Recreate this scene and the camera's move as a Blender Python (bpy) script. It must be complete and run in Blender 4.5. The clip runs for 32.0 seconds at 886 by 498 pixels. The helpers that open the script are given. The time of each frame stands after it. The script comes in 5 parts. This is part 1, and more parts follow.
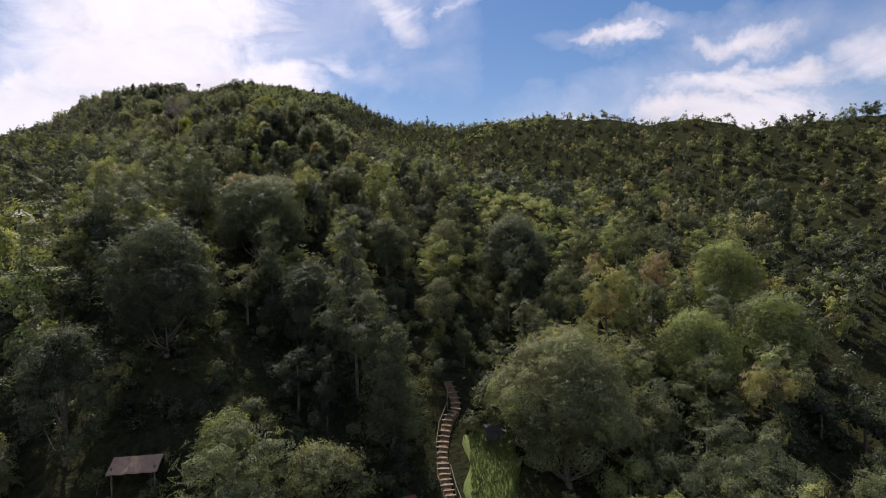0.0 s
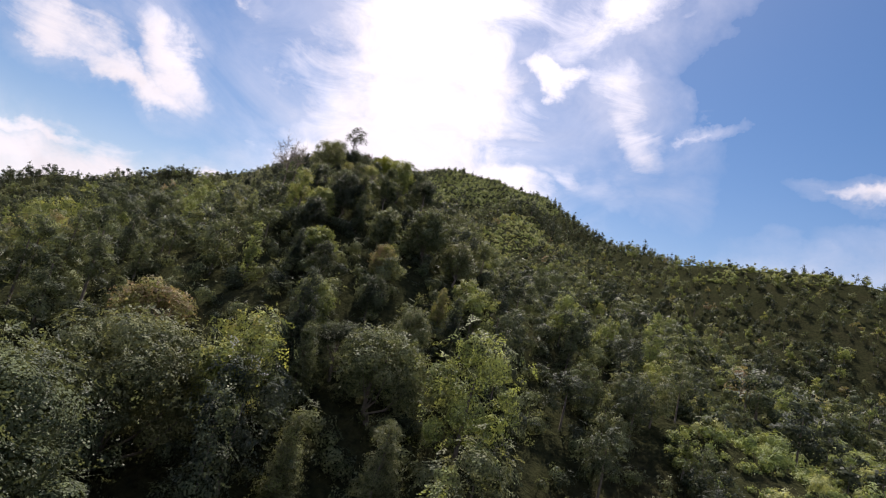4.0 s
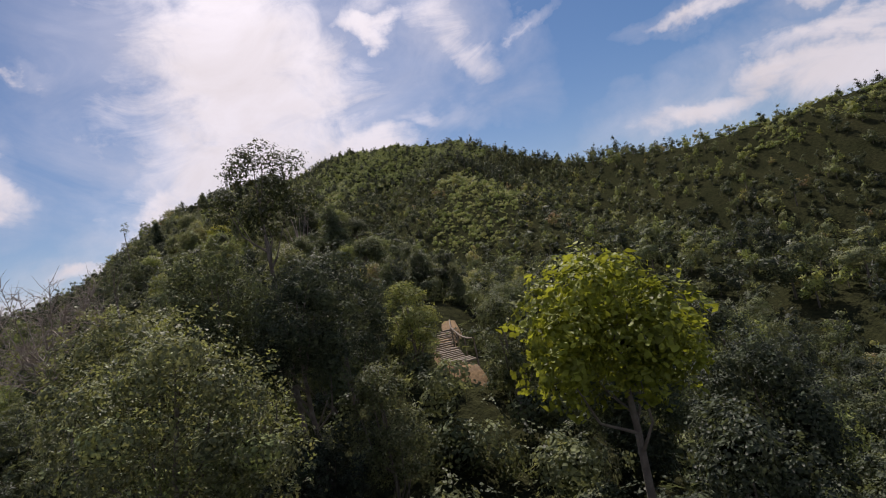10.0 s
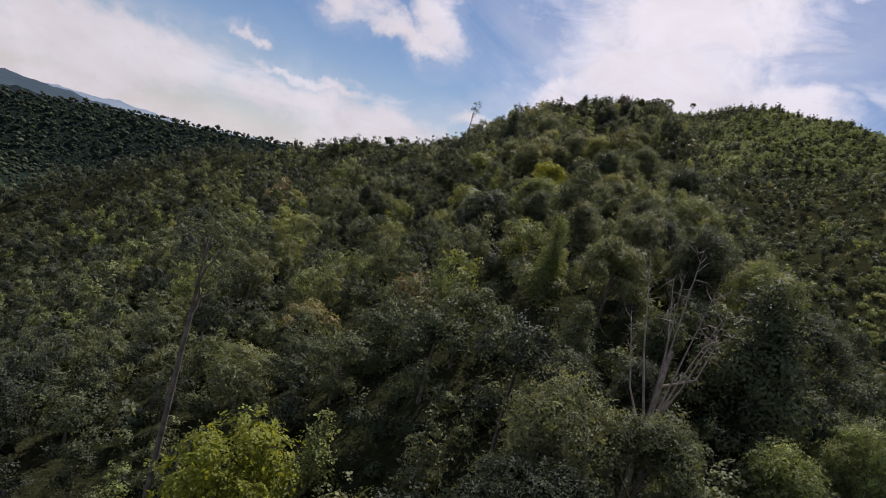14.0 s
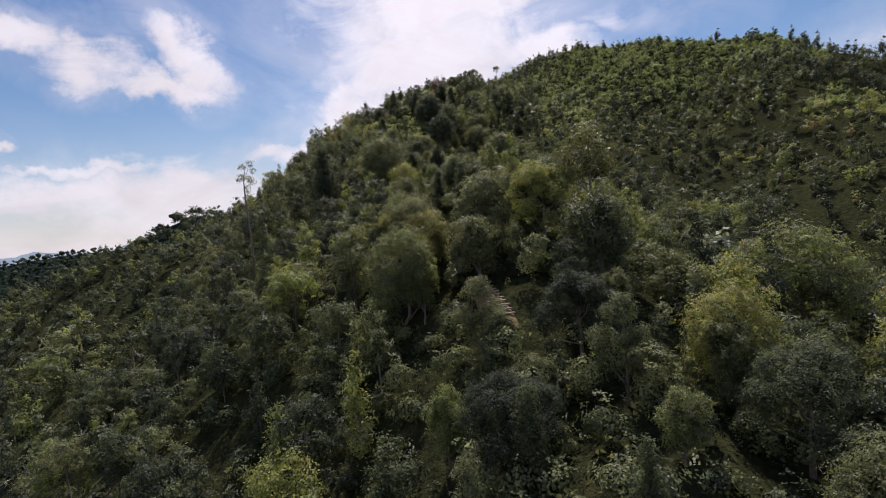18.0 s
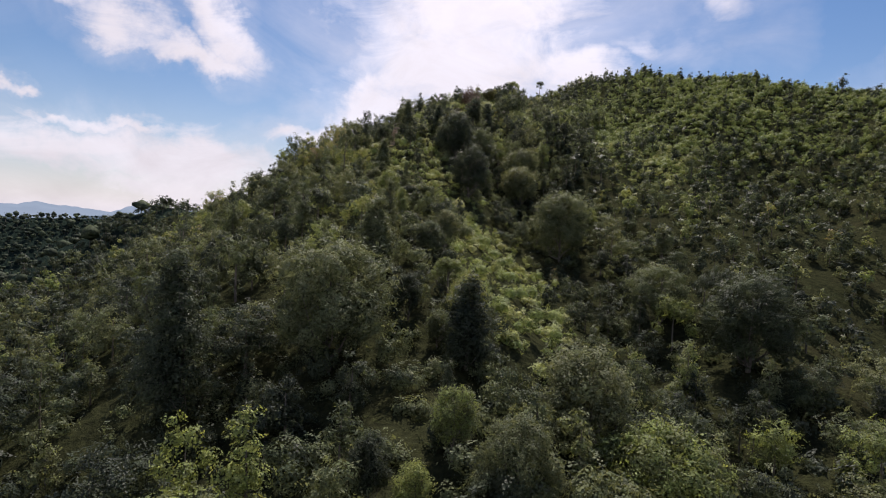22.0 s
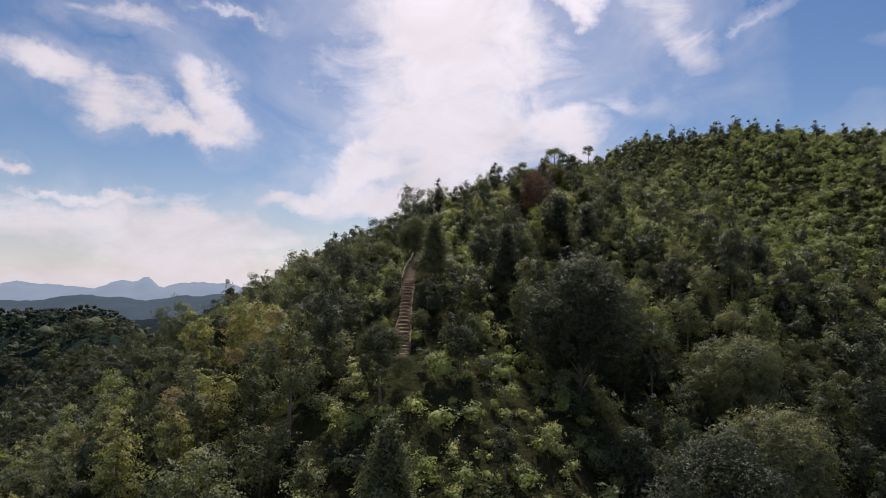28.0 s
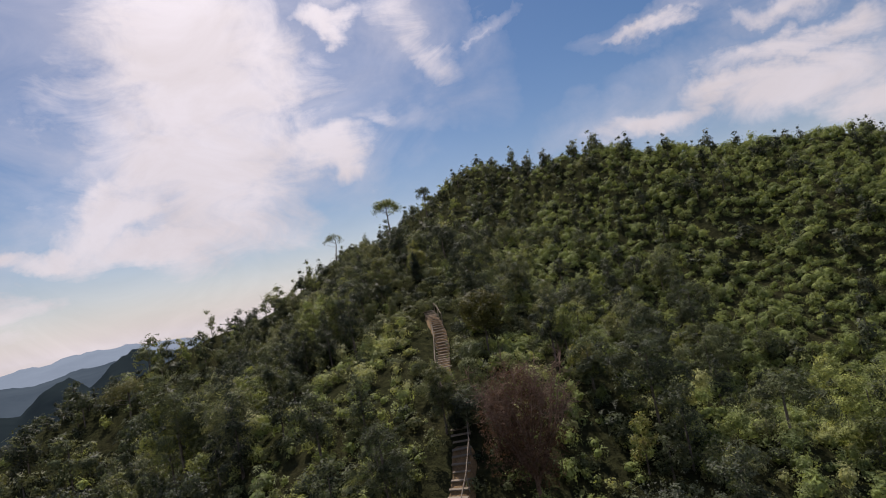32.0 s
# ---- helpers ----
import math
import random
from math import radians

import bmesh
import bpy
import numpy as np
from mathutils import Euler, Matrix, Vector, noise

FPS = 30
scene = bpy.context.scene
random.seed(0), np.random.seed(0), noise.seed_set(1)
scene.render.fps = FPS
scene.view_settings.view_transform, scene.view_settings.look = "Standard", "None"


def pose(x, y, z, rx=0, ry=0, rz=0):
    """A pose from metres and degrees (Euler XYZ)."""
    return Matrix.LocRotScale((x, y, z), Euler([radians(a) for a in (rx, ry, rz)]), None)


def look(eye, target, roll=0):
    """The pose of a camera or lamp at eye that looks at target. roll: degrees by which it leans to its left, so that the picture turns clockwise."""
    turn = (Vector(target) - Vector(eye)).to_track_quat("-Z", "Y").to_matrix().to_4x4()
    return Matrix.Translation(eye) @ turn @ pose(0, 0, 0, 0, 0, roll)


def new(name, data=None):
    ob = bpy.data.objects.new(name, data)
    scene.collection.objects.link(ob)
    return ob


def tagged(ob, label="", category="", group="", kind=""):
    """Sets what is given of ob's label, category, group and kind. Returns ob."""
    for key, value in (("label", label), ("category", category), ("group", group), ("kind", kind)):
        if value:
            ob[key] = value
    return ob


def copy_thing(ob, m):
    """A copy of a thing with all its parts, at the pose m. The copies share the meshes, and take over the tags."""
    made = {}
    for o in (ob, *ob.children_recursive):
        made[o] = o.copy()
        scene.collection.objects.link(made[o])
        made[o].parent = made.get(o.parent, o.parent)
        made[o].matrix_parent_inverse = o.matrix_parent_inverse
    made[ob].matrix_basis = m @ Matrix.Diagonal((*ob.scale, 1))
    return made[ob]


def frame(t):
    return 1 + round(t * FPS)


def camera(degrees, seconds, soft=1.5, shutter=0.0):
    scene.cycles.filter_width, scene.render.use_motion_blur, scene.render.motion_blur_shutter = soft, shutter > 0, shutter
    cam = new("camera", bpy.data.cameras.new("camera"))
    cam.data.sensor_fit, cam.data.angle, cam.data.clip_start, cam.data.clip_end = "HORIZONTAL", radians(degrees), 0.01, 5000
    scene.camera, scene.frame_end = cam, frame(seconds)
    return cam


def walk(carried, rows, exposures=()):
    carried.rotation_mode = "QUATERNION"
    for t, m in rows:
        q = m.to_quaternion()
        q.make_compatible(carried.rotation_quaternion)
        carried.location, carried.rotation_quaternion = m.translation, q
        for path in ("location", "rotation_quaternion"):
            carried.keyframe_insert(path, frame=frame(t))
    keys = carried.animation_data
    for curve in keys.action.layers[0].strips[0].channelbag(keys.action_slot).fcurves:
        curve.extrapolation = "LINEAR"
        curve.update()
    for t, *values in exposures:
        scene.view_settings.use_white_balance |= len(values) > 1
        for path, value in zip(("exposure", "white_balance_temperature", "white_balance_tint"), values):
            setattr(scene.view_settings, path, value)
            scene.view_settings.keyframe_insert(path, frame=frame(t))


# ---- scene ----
cam = camera(76.2, 32.0, soft=1.0)
PATH = [
    (0, (0.00, 0.00, 40.00), (-0.54, 19.99, 39.78), -1.09),
    (0.5, (0.17, 7.93, 41.13), (-0.24, 27.92, 40.88), -2.32),
    (1, (0.37, 16.11, 42.39), (0.18, 36.11, 42.12), -1.71),
    (1.5, (0.63, 24.02, 43.54), (0.17, 44.01, 43.33), 2.38),
    (2, (0.57, 32.51, 44.94), (-1.38, 52.41, 45.36), 6.83),
    (2.5, (-0.04, 41.38, 46.64), (-3.12, 61.10, 47.92), 7.45),
    (3, (-0.94, 49.92, 48.86), (-5.01, 69.37, 51.10), 7.94),
    (3.5, (-2.30, 57.76, 51.31), (-7.81, 76.81, 53.93), 10.38),
    (4, (-4.02, 64.97, 54.18), (-11.50, 83.33, 56.82), 14.17),
    (4.5, (-5.85, 70.73, 57.00), (-14.90, 88.41, 59.28), 16.59),
    (6.5, (-18.30, 92.28, 63.63), (-29.78, 108.60, 65.01), 15.74),
    (7, (-22.51, 97.31, 65.40), (-34.02, 113.61, 66.79), 15.41),
    (7.5, (-26.75, 101.93, 67.12), (-37.95, 118.44, 68.58), 12.58),
    (8, (-31.33, 107.10, 68.96), (-41.81, 124.05, 70.61), 6.96),
    (8.5, (-35.81, 112.26, 70.82), (-45.34, 129.75, 72.65), 1.63),
    (9, (-40.29, 117.62, 73.08), (-48.52, 135.75, 74.92), -3.93),
    (9.5, (-43.38, 122.37, 74.79), (-49.75, 141.25, 76.56), -9.93),
    (10, (-46.76, 126.74, 76.93), (-51.13, 146.21, 78.33), -12.52),
    (10.5, (-48.92, 131.49, 78.97), (-52.64, 151.10, 80.23), -12.21),
    (11, (-50.63, 136.39, 80.96), (-56.32, 155.49, 82.54), -1.15),
    (11.5, (-52.63, 141.60, 82.60), (-60.92, 159.74, 84.07), 7.09),
    (12, (-55.11, 146.60, 84.07), (-65.54, 163.65, 84.84), 13.44),
    (12.5, (-57.67, 150.74, 85.38), (-69.67, 166.75, 85.32), 17.59),
    (13, (-60.44, 154.61, 86.66), (-73.63, 169.63, 85.80), 18.02),
    (13.5, (-63.39, 158.17, 87.76), (-77.45, 172.29, 86.05), 18.04),
    (15.5, (-79.39, 175.33, 94.08), (-91.54, 191.14, 92.60), 4.26),
    (16, (-84.99, 180.32, 95.37), (-96.63, 196.53, 94.01), 1.80),
    (16.5, (-90.68, 185.87, 96.69), (-101.93, 202.36, 95.48), 0.00),
    (17, (-96.34, 191.88, 98.54), (-107.09, 208.71, 97.44), -2.77),
    (17.5, (-101.29, 198.21, 100.31), (-111.59, 215.32, 99.30), -4.87),
    (18, (-106.14, 204.80, 102.47), (-115.99, 222.18, 101.54), -5.17),
    (18.5, (-110.25, 211.32, 104.53), (-119.81, 228.87, 103.86), -5.06),
    (19, (-113.88, 217.88, 106.64), (-123.30, 235.52, 106.21), -4.72),
    (19.5, (-117.61, 224.14, 108.52), (-126.85, 241.88, 108.32), -4.00),
    (20, (-121.25, 230.04, 110.82), (-130.39, 247.83, 110.77), -3.33),
    (20.5, (-124.72, 235.76, 113.00), (-133.82, 253.57, 112.97), -2.59),
    (21, (-128.04, 241.39, 114.99), (-137.41, 259.07, 114.89), -1.26),
    (21.5, (-131.26, 246.87, 116.78), (-140.86, 264.41, 116.31), 0.64),
    (22, (-134.48, 252.28, 118.18), (-144.44, 269.60, 117.35), 2.74),
    (22.5, (-137.58, 257.38, 119.24), (-147.84, 274.52, 118.29), 4.12),
    (23, (-140.89, 262.61, 120.55), (-151.40, 279.61, 119.93), 4.93),
    (23.5, (-144.29, 267.56, 121.91), (-154.95, 284.47, 121.47), 5.70),
    (24, (-147.84, 272.74, 123.59), (-158.67, 289.55, 123.30), 6.39),
    (24.5, (-151.74, 277.93, 125.18), (-162.70, 294.66, 124.94), 7.27),
    (25, (-155.75, 283.10, 126.90), (-167.00, 299.64, 126.73), 9.62),
    (25.5, (-159.50, 287.77, 128.47), (-171.02, 304.12, 128.44), 10.02),
    (27.5, (-177.19, 309.71, 137.73), (-187.57, 326.76, 138.85), 3.15),
    (28, (-182.26, 315.97, 140.76), (-192.03, 333.38, 141.99), 0.24),
    (28.5, (-186.85, 321.83, 143.74), (-196.03, 339.55, 145.05), -1.62),
    (29, (-191.06, 327.77, 147.31), (-199.62, 345.79, 148.75), -3.66),
    (29.5, (-194.96, 333.99, 150.52), (-202.90, 352.27, 152.14), -4.80),
    (30, (-198.98, 340.81, 153.52), (-205.64, 359.58, 155.26), -5.21),
    (30.5, (-202.75, 347.77, 156.50), (-208.10, 366.96, 158.18), -7.28),
    (31, (-205.82, 354.56, 159.31), (-210.12, 374.03, 160.81), -10.11),
    (31.5, (-208.33, 360.70, 161.80), (-211.87, 380.34, 163.05), -11.13),
    (32, (-210.64, 366.80, 164.16), (-213.43, 386.58, 165.25), -11.18),
]
walk(cam, [(t, look(eye, target, roll)) for t, eye, target, roll in PATH], [(0, 0.22, 6400, 17), (2, 0.45, 6500, 17), (4, 0.34, 6500, 17), (7, 0.04, 6500, 17), (9, -0.06, 6550, 17), (13, -0.1, 6400, 17), (17, 0.1, 6350, 17), (20, 0.1, 6350, 17), (23, 0.18, 6350, 17), (25, 0.08, 6350, 17), (28, -0.04, 6450, 17), (30, -0.02, 6550, 17), (32, -0.16, 6600, 17)])

# ---- world, sun, exposure ----
SUN_AZ, SUN_EL = 24.0, 56.0      # degrees to the left of +y, and above the horizon
world = bpy.data.worlds.new("sky")
scene.world = world
world.use_nodes = True
wn = world.node_tree
wn.nodes.clear()


def wnode(kind, **props):
    n = wn.nodes.new(kind)
    for k, v in props.items():
        if k == "operation":
            n.operation = v
        elif k == "sky":
            n.sky_type = v
    return n


def wmath(op, a, b=None, c=None, clamp=False):
    n = wn.nodes.new("ShaderNodeMath")
    n.operation, n.use_clamp = op, clamp
    for i, v in enumerate((a, b, c)):
        if v is None:
            continue
        if isinstance(v, (int, float)):
            n.inputs[i].default_value = v
        else:
            wn.links.new(v, n.inputs[i])
    return n.outputs[0]


sky = wnode("ShaderNodeTexSky", sky="NISHITA")
sky.sun_disc = False
sky.sun_elevation, sky.sun_rotation = radians(SUN_EL), radians(-SUN_AZ)
sky.altitude, sky.air_density, sky.dust_density, sky.ozone_density = 150, 1.0, 0.6, 2.2
coord = wnode("ShaderNodeTexCoord")
split = wnode("ShaderNodeSeparateXYZ")
wn.links.new(coord.outputs["Generated"], split.inputs[0])
dx, dy, dz = split.outputs
az = wmath("MULTIPLY", wmath("ARCTAN2", wmath("MULTIPLY", dx, -1.0), dy), 57.2958)
el = wmath("MULTIPLY", wmath("ARCSINE", dz), 57.2958)


def wnoise(scale, detail, rough, stretch=(1, 1, 1), shift=0.0, dist=0.0):
    mp = wn.nodes.new("ShaderNodeMapping")
    mp.inputs["Scale"].default_value = stretch
    mp.inputs["Location"].default_value = (shift, shift * 0.7, shift * 1.3)
    wn.links.new(coord.outputs["Generated"], mp.inputs[0])
    n = wn.nodes.new("ShaderNodeTexNoise")
    n.inputs["Scale"].default_value, n.inputs["Detail"].default_value = scale, detail
    n.inputs["Roughness"].default_value, n.inputs["Distortion"].default_value = rough, dist
    wn.links.new(mp.outputs[0], n.inputs["Vector"])
    return n


warp = wnoise(9.0, 5, 0.6, shift=3.1)
wsp = wnode("ShaderNodeSeparateXYZ")
wn.links.new(warp.outputs["Color"], wsp.inputs[0])
az_w = wmath("ADD", az, wmath("MULTIPLY", wmath("SUBTRACT", wsp.outputs[0], 0.5), 9.0))
el_w = wmath("ADD", el, wmath("MULTIPLY", wmath("SUBTRACT", wsp.outputs[1], 0.5), 7.0))
# cirrus banks: azimuth, elevation, half length, half width, tilt, weight
# The last six banks lie out of view, added as fill for dark sides.
BANKS = [
    (28.2, 23.5, 14.5, 12.6, 111, 1), (28.4, 15.6, 13.5, 11.6, 74, 1), (37.5, 11.4, 8.1, 3.0, 147, 1), (17.8, 14.6, 5.8, 3.4, 15, 0.95), (43.9, 8.1, 5.3, 1.3, 170, 0.9),
    (33.2, 8.5, 11.2, 2.5, 171, 0.95), (28.8, 36.8, 18.4, 12.7, 72, 1), (65.6, 17.6, 4.2, 1.8, 15, 0.95), (60.2, 15.8, 4.7, 2.1, 5, 0.95), (52.7, 17.5, 5.5, 2.6, 49, 0.95),
    (54.6, 14.6, 6.7, 1.3, 4, 0.9), (60.2, 22.6, 7.1, 1.4, 177, 0.6), (50.0, 24.5, 4.9, 0.6, 7, 0.6), (55.8, 4.5, 14.8, 3.4, 0, 0.95), (66.7, 9.3, 1.6, 0.7, 3, 0.8),
    (61.7, 7.2, 6.6, 0.8, 177, 0.8), (53.3, 1.7, 12.0, 1.9, 0, 0.9), (15.2, 26.2, 3.2, 1.5, 21, 0.9), (6.8, 22.8, 6.0, 2.8, 32, 0.62), (0.1, 22.8, 2.4, 0.5, 157, 0.5),
    (12.2, 17.4, 6.0, 1.2, 11, 0.42), (10.1, 32.7, 10.8, 3.9, 155, 0.6), (-15.4, 11.0, 7.7, 1.9, 0, 0.95), (-26.7, 10.4, 8.5, 3.4, 1, 1), (-16.3, 18.5, 3.0, 1.1, 12, 0.7),
    (-25.1, 17.0, 4.1, 1.4, 20, 0.75), (-32.5, 7.1, 6.4, 3.3, 6, 0.95), (-25.7, 11.8, 11.6, 1.8, 4, 0.95), (-28.5, 13.5, 9.6, 1.5, 5, 0.85), (-16.2, 19.1, 4.8, 0.8, 1, 0.7),
    (-26.7, 17.1, 5.8, 1.5, 5, 0.75), (-39.8, 14.3, 7.1, 3.3, 177, 0.9), (80.6, 4.0, 13.8, 3.9, 174, 1), (61.8, 4.9, 10.3, 2.3, 175, 0.95), (68.4, 9.6, 2.3, 0.6, 5, 0.8),
    (81.9, -0.1, 11.3, 3.3, 171, 0.9), (15.4, 26.7, 4.8, 1.3, 175, 0.8), (7.9, 25.9, 9.1, 3.3, 50, 0.55), (110, 25, 26, 12, 10, 0.9), (150, 38, 30, 12, 0, 0.9),
    (-90, 30, 28, 12, -10, 0.9), (-140, 30, 30, 14, 5, 0.9), (-160, 10, 40, 7, 0, 0.9), (130, 8, 40, 6, 0, 0.9),
]
dens = None
for b_az, b_el, b_l, b_w, b_t, b_k in BANKS:
    ca, sa = math.cos(radians(b_t)), math.sin(radians(b_t))
    u = wmath("SUBTRACT", az_w, b_az)
    v = wmath("SUBTRACT", el_w, b_el)
    p = wmath("DIVIDE", wmath("ADD", wmath("MULTIPLY", u, ca), wmath("MULTIPLY", v, sa)), b_l)
    q = wmath("DIVIDE", wmath("SUBTRACT", wmath("MULTIPLY", v, ca), wmath("MULTIPLY", u, sa)), b_w)
    r2 = wmath("ADD", wmath("MULTIPLY", p, p), wmath("MULTIPLY", q, q))
    g = wmath("MULTIPLY", wmath("POWER", 2.718, wmath("MULTIPLY", r2, -0.9)), b_k)
    dens = g if dens is None else wmath("MAXIMUM", dens, g)
fine = wnoise(7.0, 9, 0.62, stretch=(1.0, 1.0, 2.2), shift=1.7, dist=0.9)
veil = wnoise(2.2, 6, 0.55, shift=8.0)
cover = wmath("ADD", wmath("MULTIPLY", dens, 0.95), wmath("MULTIPLY", wmath("SUBTRACT", fine.outputs["Fac"], 0.5), 0.95))
cover = wmath("ADD", cover, wmath("MULTIPLY", wmath("SUBTRACT", veil.outputs["Fac"], 0.5), 0.35))
ramp = wn.nodes.new("ShaderNodeMapRange")
ramp.interpolation_type = "SMOOTHSTEP"
ramp.inputs["From Min"].default_value, ramp.inputs["From Max"].default_value = 0.12, 0.86
wn.links.new(cover, ramp.inputs["Value"])
haze = wmath("MULTIPLY", wmath("POWER", 2.718, wmath("MULTIPLY", wmath("ABSOLUTE", el), -0.20)), 0.95)
body = wnoise(5.0, 6, 0.6, stretch=(1.0, 1.0, 1.8), shift=5.5, dist=0.8)
body_n = body.outputs["Fac"]
thin = wnoise(3.4, 8, 0.6, stretch=(1.0, 1.0, 1.8), shift=4.2, dist=1.2)
streaks = wmath("MULTIPLY", wmath("POWER", wmath("MAXIMUM", wmath("SUBTRACT", dens, 0.03), 0.00001), 0.42), wmath("SUBTRACT", wmath("MULTIPLY", thin.outputs["Fac"], 1.9), 0.50))
hollow = wmath("SUBTRACT", 1.12, wmath("MULTIPLY", body_n, 0.38))
cloud_f = wmath("MAXIMUM", wmath("MAXIMUM", wmath("MULTIPLY", ramp.outputs[0], hollow), wmath("MULTIPLY", streaks, 0.75)), haze, clamp=True)
# clouds glow more towards the sun
sun_dir = Vector((-math.sin(radians(SUN_AZ)) * math.cos(radians(SUN_EL)), math.cos(radians(SUN_AZ)) * math.cos(radians(SUN_EL)), math.sin(radians(SUN_EL))))
dotn = wn.nodes.new("ShaderNodeVectorMath")
dotn.operation = "DOT_PRODUCT"
wn.links.new(coord.outputs["Generated"], dotn.inputs[0])
dotn.inputs[1].default_value = sun_dir
glow = wmath("POWER", wmath("MAXIMUM", dotn.outputs["Value"], 0.0), 6.0)
cloud_s = wmath("MULTIPLY", wmath("ADD", 7.7, wmath("MULTIPLY", glow, 5.6)), wmath("ADD", 0.62, wmath("MULTIPLY", body.outputs["Fac"], 0.70)))
ccol = wn.nodes.new("ShaderNodeVectorMath")
ccol.operation = "SCALE"
ccol.inputs[0].default_value = (1.02, 0.97, 1.0)
wn.links.new(cloud_s, ccol.inputs["Scale"])
mixs = wn.nodes.new("ShaderNodeMix")
mixs.data_type = "RGBA"
wn.links.new(cloud_f, mixs.inputs["Factor"])
deep = wn.nodes.new("ShaderNodeHueSaturation")
deep.inputs["Saturation"].default_value, deep.inputs["Value"].default_value = 1.27, 0.80
wn.links.new(sky.outputs[0], deep.inputs["Color"])
wn.links.new(deep.outputs[0], mixs.inputs["A"])
wn.links.new(ccol.outputs[0], mixs.inputs["B"])
bg = wnode("ShaderNodeBackground")
bg.inputs["Strength"].default_value = 0.1
wn.links.new(mixs.outputs["Result"], bg.inputs["Color"])
wout = wnode("ShaderNodeOutputWorld")
wn.links.new(bg.outputs[0], wout.inputs[0])

sun_data = bpy.data.lights.new("sun", "SUN")
sun_data.energy, sun_data.angle, sun_data.color = 5.0, radians(0.6), (1.0, 0.94, 0.82)
sun = new("sun", sun_data)
sun.matrix_world = look(sun_dir * 400, (0, 0, 0))


# ---- materials ----
class Mat:
    """A small node builder."""

    def __init__(self, name):
        self.m = bpy.data.materials.new(name)
        self.m.use_nodes = True
        self.t = self.m.node_tree
        self.b = self.t.nodes["Principled BSDF"]
        self.out = self.t.nodes["Material Output"]

    def put(self, kind, **sockets):
        n = self.t.nodes.new(kind)
        for k, v in sockets.items():
            key = k.replace("_", " ")
            if hasattr(v, "is_output"):
                self.t.links.new(v, n.inputs[key])
            else:
                n.inputs[key].default_value = v
        return n

    def noise(self, scale, detail=4, rough=0.55, vec=None):
        n = self.put("ShaderNodeTexNoise", Scale=scale, Detail=detail, Roughness=rough)
        if vec is None:
            vec = self.put("ShaderNodeNewGeometry").outputs["Position"]
        self.t.links.new(vec, n.inputs["Vector"])
        return n.outputs["Fac"]

    def ramp(self, fac, stops):
        n = self.t.nodes.new("ShaderNodeValToRGB")
        e = n.color_ramp.elements
        e[0].position, e[0].color = stops[0][0], (*stops[0][1], 1)
        e[1].position, e[1].color = stops[-1][0], (*stops[-1][1], 1)
        for p, c in stops[1:-1]:
            k = e.new(p)
            k.color = (*c, 1)
        self.t.links.new(fac, n.inputs[0])
        return n.outputs[0]

    def mix(self, fac, a, b, blend="MIX"):
        n = self.t.nodes.new("ShaderNodeMix")
        n.data_type, n.blend_type = "RGBA", blend
        for s, v in (("Factor", fac), ("A", a), ("B", b)):
            sock = n.inputs[s] if s == "Factor" else [i for i in n.inputs if i.name == s and i.type == "RGBA"][0]
            if hasattr(v, "is_output"):
                self.t.links.new(v, sock)
            else:
                sock.default_value = v if s == "Factor" else (*v, 1)
        return [o for o in n.outputs if o.type == "RGBA"][0]

    def math(self, op, a, b):
        n = self.t.nodes.new("ShaderNodeMath")
        n.operation = op
        for i, v in enumerate((a, b)):
            if hasattr(v, "is_output"):
                self.t.links.new(v, n.inputs[i])
            else:
                n.inputs[i].default_value = v
        return n.outputs[0]

    def bump(self, height, strength, dist):
        n = self.put("ShaderNodeBump", Height=height, Strength=strength, Distance=dist)
        self.t.links.new(n.outputs[0], self.b.inputs["Normal"])

    def color(self, c):
        if hasattr(c, "is_output"):
            self.t.links.new(c, self.b.inputs["Base Color"])
        else:
            self.b.inputs["Base Color"].default_value = (*c, 1)


